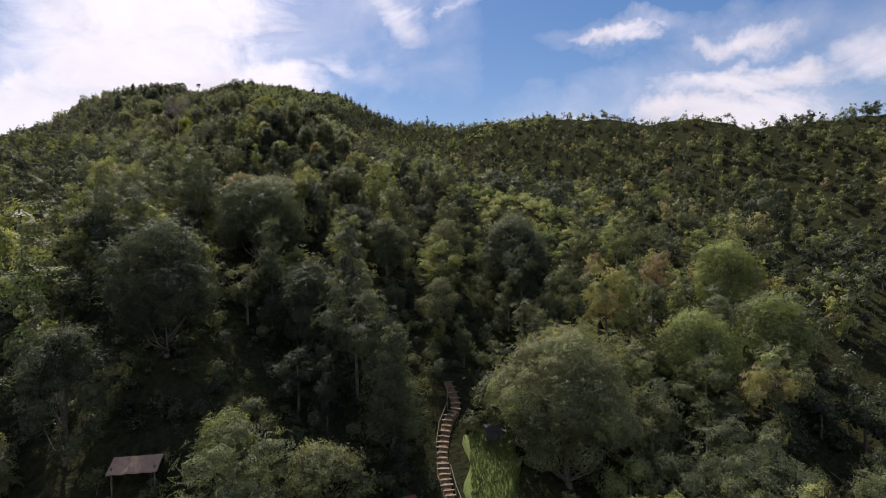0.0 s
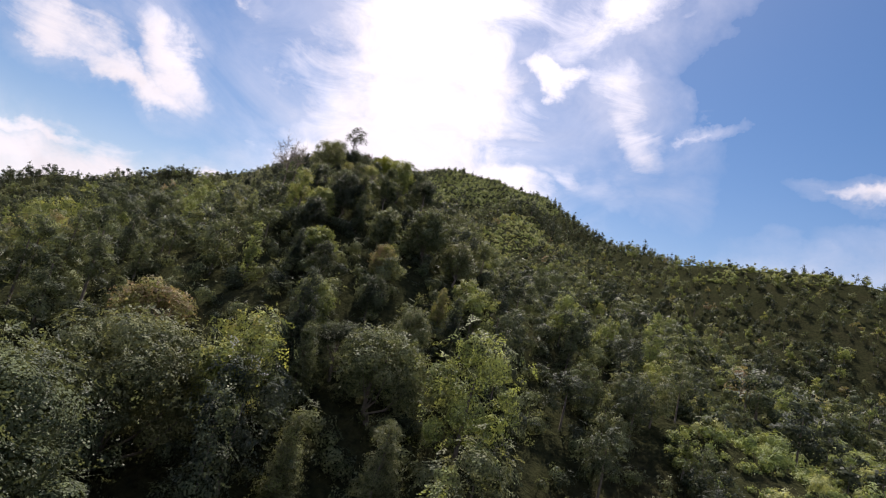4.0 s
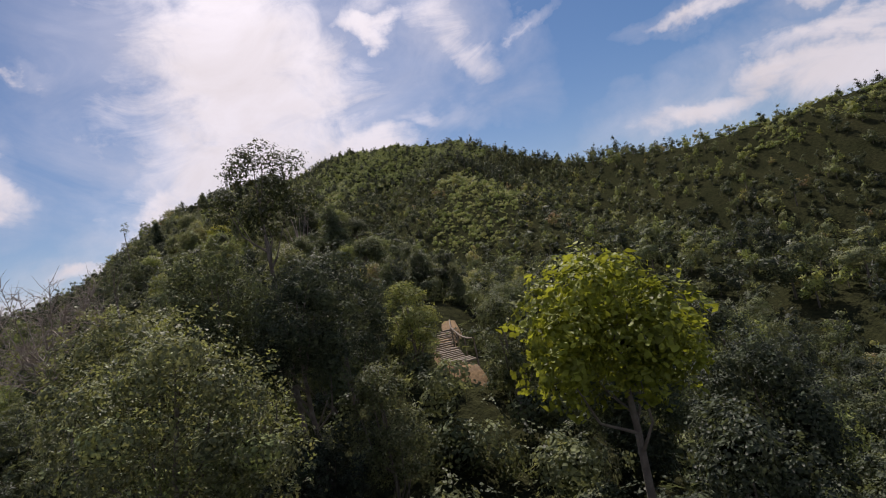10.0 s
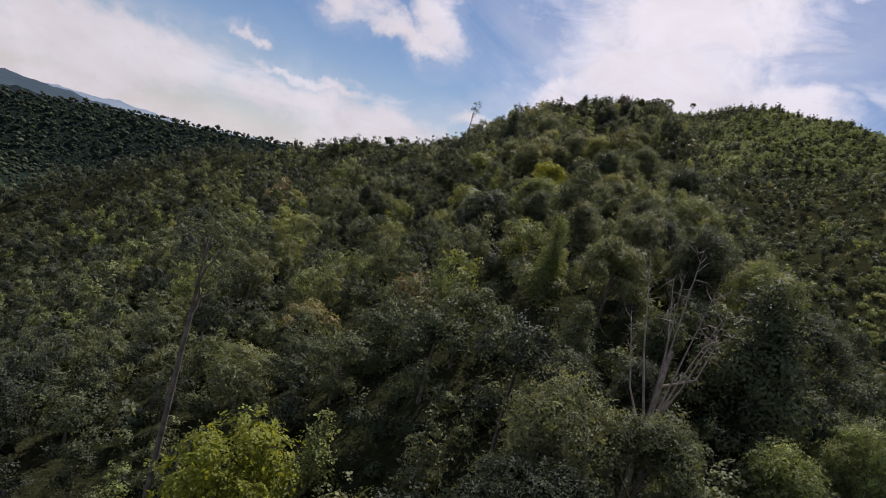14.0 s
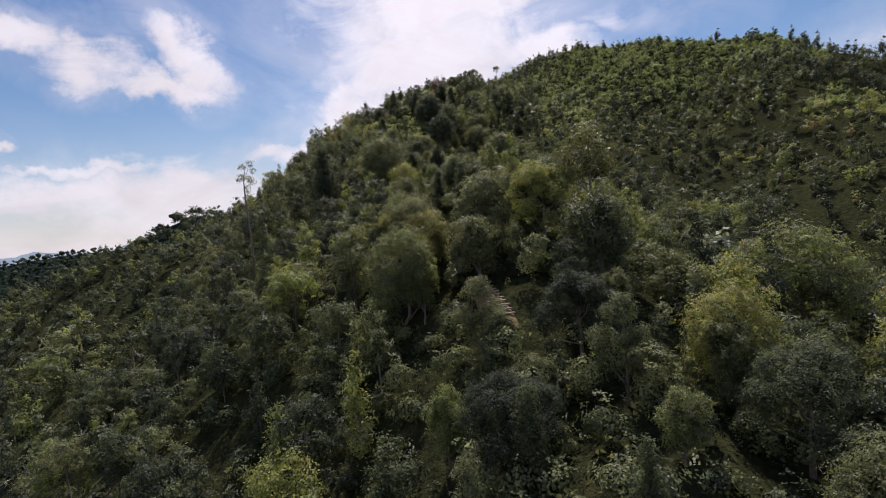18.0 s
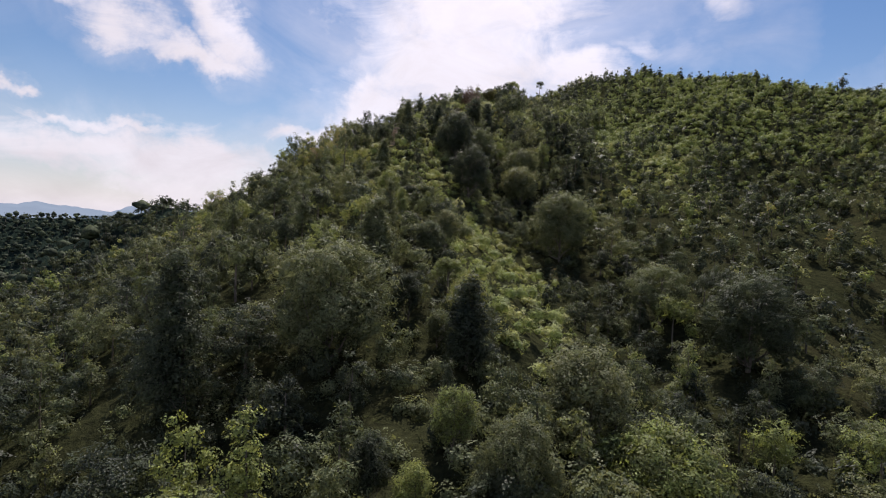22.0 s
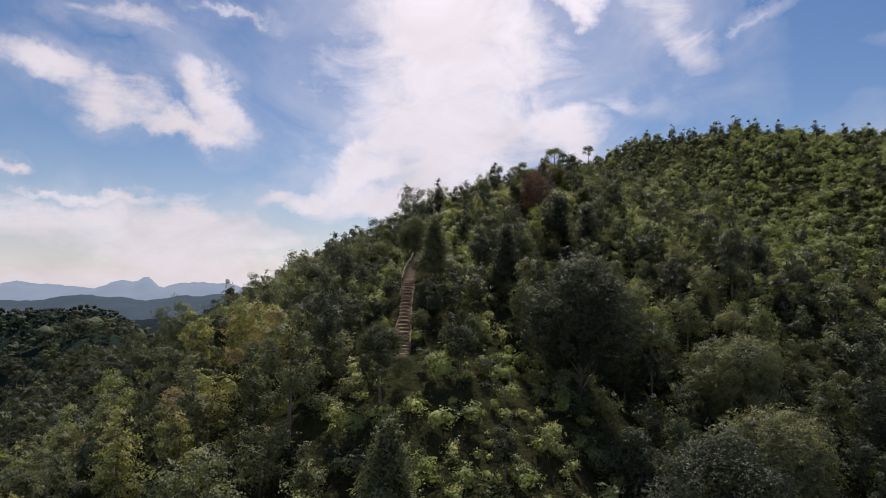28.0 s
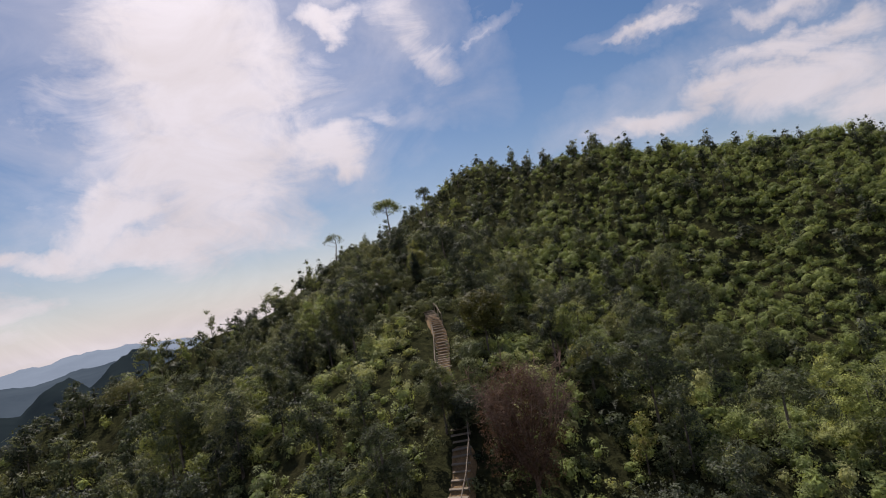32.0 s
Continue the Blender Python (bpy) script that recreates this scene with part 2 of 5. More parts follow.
def leaf_material(name, stops, source, rough=0.5, glow=0.3, cell=6.0, cut=0.46):
    """Leaves: the tint runs over the stops tree by tree, and a little leaf by leaf. They shade with the lie of their crown."""
    k = Mat(name)
    if source == "object":
        tree = k.math("MULTIPLY", k.math("POWER", k.put("ShaderNodeObjectInfo").outputs["Random"], 1.2), 0.92)
    else:
        at = k.put("ShaderNodeAttribute")
        at.attribute_name = "tint"
        tree = at.outputs["Fac"]
    geo = k.put("ShaderNodeNewGeometry")
    isl = geo.outputs["Random Per Island"]
    f = k.math("ADD", tree, k.math("MULTIPLY", k.math("SUBTRACT", isl, 0.5), 0.14))
    patch = k.noise(0.7, 3, 0.6)
    f = k.math("ADD", f, k.math("MULTIPLY", k.math("SUBTRACT", patch, 0.5), 0.22))
    col = k.ramp(f, stops)
    vor = k.put("ShaderNodeTexVoronoi", Scale=cell * 1.1)
    k.t.links.new(geo.outputs["Position"], vor.inputs["Vector"])
    shade = k.put("ShaderNodeSeparateColor", Color=vor.outputs["Color"])
    val = k.math("MULTIPLY", k.math("ADD", 0.72, k.math("MULTIPLY", isl, 0.56)), k.math("ADD", 0.72, k.math("MULTIPLY", shade.outputs[0], 0.56)))
    hsv = k.put("ShaderNodeHueSaturation", Color=col, Value=val)
    col = hsv.outputs[0]
    k.color(col)
    k.b.inputs["Roughness"].default_value = rough
    k.b.inputs["Specular IOR Level"].default_value = 0.30 if rough < 0.6 else 0.10
    lie = k.put("ShaderNodeAttribute")
    lie.attribute_name = "lie"
    turn = k.t.nodes.new("ShaderNodeVectorTransform")
    turn.vector_type, turn.convert_from, turn.convert_to = "NORMAL", "OBJECT", "WORLD"
    k.t.links.new(lie.outputs["Vector"], turn.inputs[0])
    both = k.t.nodes.new("ShaderNodeVectorMath")
    both.operation = "MULTIPLY_ADD"
    k.t.links.new(turn.outputs[0], both.inputs[0])
    both.inputs[1].default_value = (0.8, 0.8, 0.8)
    k.t.links.new(geo.outputs["Normal"], both.inputs[2])
    even = k.t.nodes.new("ShaderNodeVectorMath")
    even.operation = "NORMALIZE"
    k.t.links.new(both.outputs[0], even.inputs[0])
    bump = k.put("ShaderNodeBump", Height=vor.outputs["Distance"], Strength=0.6, Distance=0.12, Normal=even.outputs[0])
    k.t.links.new(bump.outputs[0], k.b.inputs["Normal"])
    tr = k.put("ShaderNodeBsdfTranslucent")
    bright = k.mix(1.0, col, (1.3, 1.2, 0.8), "MULTIPLY")
    k.t.links.new(bright, tr.inputs["Color"])
    mx = k.put("ShaderNodeMixShader")
    mx.inputs[0].default_value = glow
    k.t.links.new(k.b.outputs[0], mx.inputs[1])
    k.t.links.new(tr.outputs[0], mx.inputs[2])
    if cut is None:
        k.t.links.new(mx.outputs[0], k.out.inputs["Surface"])
        return k.m
    # each spray is cut into single leaves
    spray = k.put("ShaderNodeTexVoronoi", Scale=cell)
    k.t.links.new(geo.outputs["Position"], spray.inputs["Vector"])
    gap = k.math("GREATER_THAN", spray.outputs["Distance"], cut)
    clear = k.put("ShaderNodeBsdfTransparent")
    fin = k.put("ShaderNodeMixShader")
    k.t.links.new(gap, fin.inputs[0])
    k.t.links.new(mx.outputs[0], fin.inputs[1])
    k.t.links.new(clear.outputs[0], fin.inputs[2])
    k.t.links.new(fin.outputs[0], k.out.inputs["Surface"])
    return k.m


GREENS = [(0.0, (0.047, 0.059, 0.040)), (0.25, (0.077, 0.095, 0.053)), (0.45, (0.125, 0.147, 0.072)), (0.62, (0.175, 0.187, 0.096)),
          (0.75, (0.196, 0.242, 0.078)), (0.88, (0.278, 0.298, 0.094)), (1.0, (0.255, 0.186, 0.116))]
FERNS = [(0.0, (0.158, 0.205, 0.070)), (0.5, (0.260, 0.310, 0.106)), (1.0, (0.345, 0.360, 0.155))]
leaf_tree = leaf_material("leaf_tree", GREENS, "object", cell=14.0, cut=0.43, glow=0.42)
leaf_forest = leaf_material("leaf_forest", GREENS, "tint", cell=7.5, cut=0.44, glow=0.42)
leaf_far = leaf_material("leaf_far", GREENS, "tint", cell=3.6, cut=0.47, glow=0.42)
heart_tree = leaf_material("heart_tree", GREENS, "object", 0.75, 0.2, 12.0, 0.50)
heart_forest = leaf_material("heart_forest", GREENS, "tint", 0.75, 0.2, 7.5, 0.50)
heart_far = leaf_material("heart_far", GREENS, "tint", 0.75, 0.2, 3.6, 0.56)
heart_remote = leaf_material("heart_remote", GREENS, "tint", 0.75, 0.2, 1.2, None)
heart_fern = leaf_material("heart_fern", FERNS, "tint", 0.75, 0.3, 5.0, 0.6)
leaf_fern = leaf_material("leaf_fern", FERNS, "tint", 0.5, 0.4, 8.0, 0.45)
leaf_vivid = leaf_material("leaf_vivid", [(0.0, (0.20, 0.23, 0.03)), (1.0, (0.29, 0.30, 0.045))], "object", 0.5, 0.45, 8.0, 0.52)
leaf_fine = leaf_material("leaf_fine", [(0.0, (0.045, 0.055, 0.022)), (1.0, (0.095, 0.105, 0.038))], "object", cell=14.0, cut=0.46)

k = Mat("bark")
k.color(k.ramp(k.noise(3.0, 5, 0.6), [(0.3, (0.07, 0.055, 0.042)), (0.7, (0.21, 0.18, 0.15))]))
k.b.inputs["Roughness"].default_value = 0.9
k.bump(k.noise(14.0, 4, 0.6), 0.6, 0.05)
bark = k.m
k = Mat("dead_twig")
k.color(k.ramp(k.noise(4.0, 3, 0.6), [(0.3, (0.15, 0.11, 0.085)), (0.7, (0.36, 0.31, 0.27))]))
k.b.inputs["Roughness"].default_value = 0.9
dead_wood = k.m
brown_leaf = leaf_material("brown_leaf", [(0.0, (0.10, 0.060, 0.042)), (1.0, (0.20, 0.125, 0.085))], "object", 0.7, 0.3, 12.0)

brown_twig = bpy.data.materials["dead_twig"].copy()
brown_twig.name = "brown_twig"
for nd in brown_twig.node_tree.nodes:
    if nd.type == "VALTORGB":
        nd.color_ramp.elements[0].color, nd.color_ramp.elements[1].color = (0.12, 0.075, 0.055, 1), (0.24, 0.155, 0.115, 1)
leaf_olive = leaf_material("leaf_olive", [(0.0, (0.085, 0.088, 0.022)), (1.0, (0.13, 0.125, 0.035))], "object", 0.5, 0.3)
leaf_pale = leaf_material("leaf_pale", [(0.0, (0.13, 0.14, 0.055)), (1.0, (0.20, 0.19, 0.085))], "object", 0.45, 0.35)

k = Mat("forest_floor")
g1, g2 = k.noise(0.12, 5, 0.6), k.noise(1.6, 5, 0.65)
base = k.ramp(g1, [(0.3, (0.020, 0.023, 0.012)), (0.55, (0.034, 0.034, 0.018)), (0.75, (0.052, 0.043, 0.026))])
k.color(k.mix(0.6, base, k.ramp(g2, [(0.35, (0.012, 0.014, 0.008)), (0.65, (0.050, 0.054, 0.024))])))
k.b.inputs["Specular IOR Level"].default_value = 0.0
k.b.inputs["Roughness"].default_value = 0.95
k.bump(g2, 1.0, 0.35)
floor_mat = k.m
k = Mat("distant_woods")
# Valley haze is painted into the base colour as a dark bluish green.
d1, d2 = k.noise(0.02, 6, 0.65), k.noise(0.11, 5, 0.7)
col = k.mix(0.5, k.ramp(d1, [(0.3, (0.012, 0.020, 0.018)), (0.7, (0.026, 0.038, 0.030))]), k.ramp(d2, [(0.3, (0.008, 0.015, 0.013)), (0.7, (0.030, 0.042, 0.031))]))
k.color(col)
k.b.inputs["Roughness"].default_value = 0.95
k.b.inputs["Specular IOR Level"].default_value = 0.0
k.bump(d2, 1.0, 4.0)
far_mat = k.m
k = Mat("earth")
e1, e2 = k.noise(1.1, 5, 0.6), k.noise(9.0, 4, 0.6)
k.color(k.mix(0.4, k.ramp(e1, [(0.35, (0.13, 0.075, 0.035)), (0.65, (0.30, 0.185, 0.085))]), k.ramp(e2, [(0.35, (0.09, 0.06, 0.03)), (0.65, (0.33, 0.22, 0.11))])))
k.b.inputs["Roughness"].default_value = 0.95
k.bump(e2, 0.8, 0.06)
earth = k.m
k = Mat("weathered_plank")
w1, w2 = k.noise(2.0, 5, 0.6), k.noise(22.0, 4, 0.7)
k.color(k.mix(0.45, k.ramp(w1, [(0.3, (0.12, 0.092, 0.064)), (0.7, (0.27, 0.22, 0.17))]), k.ramp(w2, [(0.3, (0.11, 0.085, 0.06)), (0.7, (0.36, 0.30, 0.24))])))
k.b.inputs["Roughness"].default_value = 0.85
k.bump(w2, 0.5, 0.01)
plank_mat = k.m


# ---- the lie of the land ----
RIDGES = {
    "spur": [(0, 20, 4.0), (-1, 52, 14.0), (-3, 66, 19.7), (-18, 92, 36.7), (-40, 125, 62.8), (-56, 152, 71.5), (-62, 170, 76.7), (-82, 196, 84.9), (-105, 222, 90.3), (-132, 257, 98.1), (-166, 295, 113.7), (-190, 322, 122.8), (-207, 354, 134.2), (-216, 374, 141.9), (-220, 416, 159.6), (-230, 450, 165.2), (-237, 495, 170.5), (-222, 545, 190.2)],
    "crest": [(-222, 545, 190.2), (-190, 515, 183.3), (-150, 492, 178.0), (-105, 471, 160.7), (-40, 425, 127.5), (9, 334, 106.5), (24, 327, 107.3), (35, 322, 108.8), (47, 316, 108.8), (64, 308, 105.0), (80, 300, 102.8), (87, 296, 97.8), (98, 289, 96.7), (113, 280, 97.2), (120, 276, 95.0), (129, 271, 90.0), (135, 267, 88.2), (150, 258, 89.7), (164, 249, 90.0), (180, 240, 90.0), (330, 190, 88.0)],
    "rib": [(-105, 471, 160.7), (-100, 400, 134.4), (-80, 340, 113.0), (-50, 280, 86.0), (-20, 230, 70.0), (12, 178, 56.2), (14, 120, 46.1)],
    "face": [(-190, 515, 183.3), (-177, 466, 148.8), (-170, 430, 135.6), (-150, 370, 122.2), (-130, 320, 105.5), (-105, 262, 88.3)],
    "shoulder": [(-237, 495, 170.5), (-285, 468, 157.2), (-350, 440, 112.0), (-430, 420, 84.8)],
    "west": [(-135, 262, 98.2), (-200, 284, 87.0), (-255, 295, 99.1), (-300, 292, 90.0), (-332, 275, 82.0), (-350, 250, 66.0)],
    "knoll": [(-310, 385, 86.0), (-360, 415, 103.0), (-420, 445, 121.5), (-560, 520, 100.0)],
    "dark": [(-1060, 250, 66), (-1045, 330, 78), (-1010, 430, 88), (-980, 510, 93), (-940, 620, 104), (-900, 720, 106)],
    "start": [(-90, 60, 22.0), (-45, 90, 34.5), (-40, 125, 62.8)],
    "east": [(90, 60, 12.0), (60, 120, 40.6), (40, 180, 52.2)],
}


def bumps(x, y):
    """Soft unevenness of the ground, metres."""
    return (np.sin(x * 0.071 + 1.3) * np.cos(y * 0.063 - 0.4) * 1.6 + np.sin(x * 0.171 + y * 0.117) * 0.9 + np.sin(x * 0.31 - y * 0.27 + 2.0) * 0.4)


def ground_height(x, y):
    x, y = np.asarray(x, float), np.asarray(y, float)
    total = np.zeros(x.shape)
    for line in RIDGES.values():
        best = np.full(x.shape, -1e9)
        for (ax, ay, a_z), (bx, by, b_z) in zip(line, line[1:]):
            lx, ly = bx - ax, by - ay
            t = np.clip(((x - ax) * lx + (y - ay) * ly) / (lx * lx + ly * ly), 0, 1)
            d = np.hypot(x - ax - t * lx, y - ay - t * ly)
            best = np.maximum(best, a_z + t * (b_z - a_z) - 0.66 * (np.sqrt(d * d + 81.0) - 9.0))
        total += np.exp(np.clip(best, -60, 400) / 7.0)
    far = np.hypot(x + 100, y - 250)
    plain = np.maximum(-12.0 + 6.0 * np.sin(x * 0.004) * np.cos(y * 0.0035 + 1), -40)
    total += np.exp(plain / 7.0)
    return 7.0 * np.log(total) + bumps(x, y) * np.clip(1.6 - far / 600, 0, 1)


def h(x, y):
    return float(ground_height(np.array([x]), np.array([y]))[0])


def mesh_from(name, verts, faces, mats, smooth=False, tint=None, slots=None, lie=None):
    """A mesh from arrays: verts (n, 3), faces (m, 3 or 4)."""
    me = bpy.data.meshes.new(name)
    faces = np.asarray(faces)
    n, m = len(verts), len(faces)
    w = faces.shape[1]
    me.vertices.add(n)
    me.vertices.foreach_set("co", np.asarray(verts, np.float32).ravel())
    me.loops.add(m * w)
    me.loops.foreach_set("vertex_index", faces.astype(np.int32).ravel())
    me.polygons.add(m)
    me.polygons.foreach_set("loop_start", np.arange(0, m * w, w, dtype=np.int32))
    if slots is not None:
        me.polygons.foreach_set("material_index", np.asarray(slots, np.int32))
    me.polygons.foreach_set("use_smooth", np.full(m, smooth))
    if tint is not None:
        me.attributes.new("tint", "FLOAT", "POINT").data.foreach_set("value", np.asarray(tint, np.float32))
    if lie is not None:
        me.attributes.new("lie", "FLOAT_VECTOR", "POINT").data.foreach_set("vector", np.asarray(lie, np.float32).ravel())
    for mt in mats:
        me.materials.append(mt)
    me.update(calc_edges=True)
    return me


def part(name, me, parent, label=""):
    ob = new(name, me)
    ob.parent = parent
    if label:
        tagged(ob, label)
    return ob


# one sheet of ground, finer near the spur, that runs on to the horizon
def stretch_axis(a, b, step, far):
    core = np.arange(a, b + 0.1, step)
    out = [step]
    lo, hi = [a], [b]
    s = step
    while hi[-1] < far:
        s *= 1.22
        hi.append(hi[-1] + s)
        lo.append(lo[-1] - s)
    return np.concatenate([np.array(lo[:0:-1]), core, np.array(hi[1:])])


gx, gy = stretch_axis(-440, 300, 4.0, 4300), stretch_axis(10, 640, 4.0, 4600)
gx = np.unique(np.concatenate([gx[(gx < -1150) | (gx > -850)], np.arange(-1148, -850, 13.0)]))
GX, GY = np.meshgrid(gx, gy)
GZ = ground_height(GX, GY)
nx, ny = len(gx), len(gy)
idx = np.arange(nx * ny).reshape(ny, nx)
quads = np.stack([idx[:-1, :-1], idx[:-1, 1:], idx[1:, 1:], idx[1:, :-1]], -1).reshape(-1, 4)
cx, cy = GX[:-1, :-1].ravel(), GY[:-1, :-1].ravel()
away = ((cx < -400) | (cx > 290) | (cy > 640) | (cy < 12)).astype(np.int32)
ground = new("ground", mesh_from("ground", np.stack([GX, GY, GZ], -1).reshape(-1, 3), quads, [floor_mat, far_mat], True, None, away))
tagged(ground, "steep hillside of dark leaf litter and undergrowth", "ground", kind="structure")


# ---- trees ----
def unit(v):
    return v / np.maximum(np.linalg.norm(v, axis=-1, keepdims=True), 1e-9)


def ico(level):
    bm = bmesh.new()
    bmesh.ops.create_icosphere(bm, subdivisions=level, radius=1.0)
    v = np.array([p.co[:] for p in bm.verts])
    f = np.array([[q.index for q in p.verts] for p in bm.faces])
    bm.free()
    return v, f


ICO1, ICO2 = ico(1), ico(2)


def tube(points, radii, sides=7):
    """A tapered bent tube through the points, as verts and triangles."""
    points = np.array(points, float)
    v, f = [], []
    for i, p in enumerate(points):
        d = unit(points[min(i + 1, len(points) - 1)] - points[max(i - 1, 0)])
        a = unit(np.cross(d, [0.3, 1.0, 0.17]))
        b = np.cross(d, a)
        for s in range(sides):
            ang = 2 * math.pi * s / sides
            v.append(p + radii[i] * (math.cos(ang) * a + math.sin(ang) * b))
    for i in range(len(points) - 1):
        for s in range(sides):
            n = (s + 1) % sides
            q = (i * sides + s, i * sides + n, (i + 1) * sides + n, (i + 1) * sides + s)
            f += [(q[0], q[1], q[2]), (q[0], q[2], q[3])]
    return np.array(v), np.array(f)


def join(pieces):
    vs, fs, n = [], [], 0
    for v, f in pieces:
        vs.append(v)
        fs.append(f + n)
        n += len(v)
    return np.concatenate(vs), np.concatenate(fs)


def blobs_of(rng, form, count):
    """Centres and radii of the foliage masses of a crown of height 1 and width 1 (to be scaled): a domed shell of lobes round a core."""
    out = []
    bend = rng.uniform(-0.06, 0.06, 2)
    for i in range(count):
        u = (i + 0.5) / count
        a = 2.4 * i + rng.uniform(-0.5, 0.5)
        dome = 1.0 - 1.75 * u
        ring = math.sqrt(max(0.05, 1 - dome * dome)) * rng.uniform(0.75, 1.1)
        if form == "round":
            reach, z, r = 0.33 * ring, 0.50 + 0.38 * dome, rng.uniform(0.10, 0.20)
        elif form == "tall":
            z = 0.93 - 0.90 * u
            reach, r = 0.30 * (1.04 - z) ** 0.8 * rng.uniform(0.7, 1.15), (0.10 + 0.13 * (1 - z)) * rng.uniform(0.8, 1.2)
        elif form == "flat":
            reach, z, r = 0.40 * math.sqrt(u) * rng.uniform(0.85, 1.1), 0.82 - 0.62 * u * u + rng.uniform(-0.10, 0.05), rng.uniform(0.10, 0.17)
        else:
            reach, z, r = 0.36 * ring * rng.uniform(0.6, 1.1), 0.52 + 0.38 * dome + rng.uniform(-0.06, 0.06), rng.uniform(0.08, 0.14)
        out.append((reach * math.cos(a) + bend[0] * z, reach * math.sin(a) + bend[1] * z, z, r))
    out.append((0, 0, 0.62 if form == "flat" else 0.46, 0.14 if form in ("open", "flat") else 0.25))
    return np.array(out)


def leaves_on(rng, blobs, size, count, leaf, heart=None, kite=True, droop=0.15, inner=0.6, heart_size=0.75):
    """Leaf sprays over the masses (scaled to size: width, height), and a rough leafy heart in each; with the way that each point faces in its crown."""
    c = blobs[:, :3] * [size[0], size[0], size[1]]
    r = blobs[:, 3] * (size[0] * 0.72 + size[1] * 0.28)
    middle = np.array([0, 0, 0.36 * size[1]])
    pick = rng.choice(len(c), count, p=r * r / (r * r).sum())
    d = unit(rng.normal(size=(count, 3)) + [0, 0, 0.35])
    reach = rng.uniform(max(inner, 0.45), 1.1, count) + 0.50 * rng.random(count) ** 3
    pos = c[pick] + d * (r[pick] * reach)[:, None] * [1, 1, 0.85]
    nrm = unit(d * 0.8 + rng.normal(size=(count, 3)) * 0.45 + [0, 0, 0.45])
    tip = unit(unit(np.cross(nrm, rng.normal(size=(count, 3)))) + d * 0.4 - np.array([0, 0, droop]))
    side = unit(np.cross(nrm, tip))
    out = unit(d * 0.65 + unit(pos - middle) * 0.5 + rng.normal(size=(count, 3)) * 0.13)
    s = 1.3 * leaf * rng.uniform(0.5, 1.5, count)[:, None]
    if kite:
        v = np.stack([pos - tip * s * 0.5, pos + side * s * 0.34 + nrm * s * 0.06, pos + tip * s * 0.5 - nrm * s * 0.10, pos - side * s * 0.34 + nrm * s * 0.06], 1).reshape(-1, 3)
        f = np.arange(4 * count).reshape(-1, 4)
        tri = np.concatenate([f[:, [0, 1, 2]], f[:, [0, 2, 3]]])
    else:
        v = np.stack([pos - tip * s * 0.5 + side * s * 0.36, pos - tip * s * 0.45 - side * s * 0.40, pos + tip * s * 0.65], 1).reshape(-1, 3)
        tri = np.arange(3 * count).reshape(-1, 3)
    pieces, lies = [(v, tri)], [np.repeat(out, 4 if kite else 3, 0)]
    if heart is not None:
        hv, hf = heart
        for cc, rad in zip(c, r):
            wob = 1 + 0.15 * np.sin(hv @ rng.normal(size=3) * 5 + rng.uniform(0, 6)) + rng.uniform(-0.15, 0.15, len(hv))
            pieces.append((cc + hv * (rad * heart_size * wob)[:, None] * [1, 1, 0.8], hf))
            lies.append(unit(hv * 0.65 + unit(pieces[-1][0] - middle) * 0.5))
    v, f = join(pieces)
    return v, f, (np.arange(len(f)) >= len(tri)).astype(np.int32), np.concatenate(lies)


def limbs_of(rng, blobs, size, base, girth):
    """Trunk and limbs: a bent tapered trunk, and a limb into every second mass."""
    top = np.array([0, 0, size[1] * 0.82])
    lean = rng.normal(size=3) * [0.25, 0.25, 0]
    tr = tube([[0, 0, -base - 1.0], [0, 0, -base * 0.5] + lean * 0.3, [0, 0, 0] + lean, top * 0.5 + lean, top], [girth * 1.25, girth, girth * 0.8, girth * 0.5, girth * 0.12])
    limbs = []
    for b in blobs[::3]:
        end = b[:3] * [size[0], size[0], size[1]]
        z0 = max(-base * 0.3, end[2] - 0.45 * size[1])
        start = np.array([0, 0, z0]) + lean
        mid = (start + end) / 2 + [0, 0, -0.08 * size[1]] + rng.normal(size=3) * 0.12
        limbs.append(tube([start, mid, end], [girth * 0.45, girth * 0.3, girth * 0.1], 5))
    return tr, limbs


# form, crown width, crown height, trunk below the crown, masses, leaf size
KINDS = [("round", 5.2, 5.8, 0.9, 22, 0.26), ("tall", 3.6, 7.6, 0.6, 20, 0.24), ("flat", 5.8, 4.6, 1.8, 20, 0.26), ("round", 3.8, 5.2, 0.8, 16, 0.26),
         ("open", 4.6, 6.6, 1.2, 22, 0.24), ("tall", 2.9, 6.4, 0.5, 16, 0.22), ("round", 6.6, 6.8, 1.1, 26, 0.28), ("open", 3.4, 5.2, 0.9, 16, 0.24)]


def full_tree(seed, kind, count):
    r = np.random.default_rng(seed)
    form, w, hh, base, masses, leaf = kind
    bl = blobs_of(r, form, masses)
    crown = leaves_on(r, bl, (w, hh), count, leaf, ICO1, False, 0.15 if form != "open" else 0.35, 0.65, 0.74 if form != "open" else 0.5)
    trunk, limbs = limbs_of(r, bl, (w, hh), base, 0.07 + 0.012 * w)
    lift = [0, 0, base]
    return (crown[0] + lift, *crown[1:]), (trunk[0] + lift, trunk[1]), [(v + lift, f) for v, f in limbs]


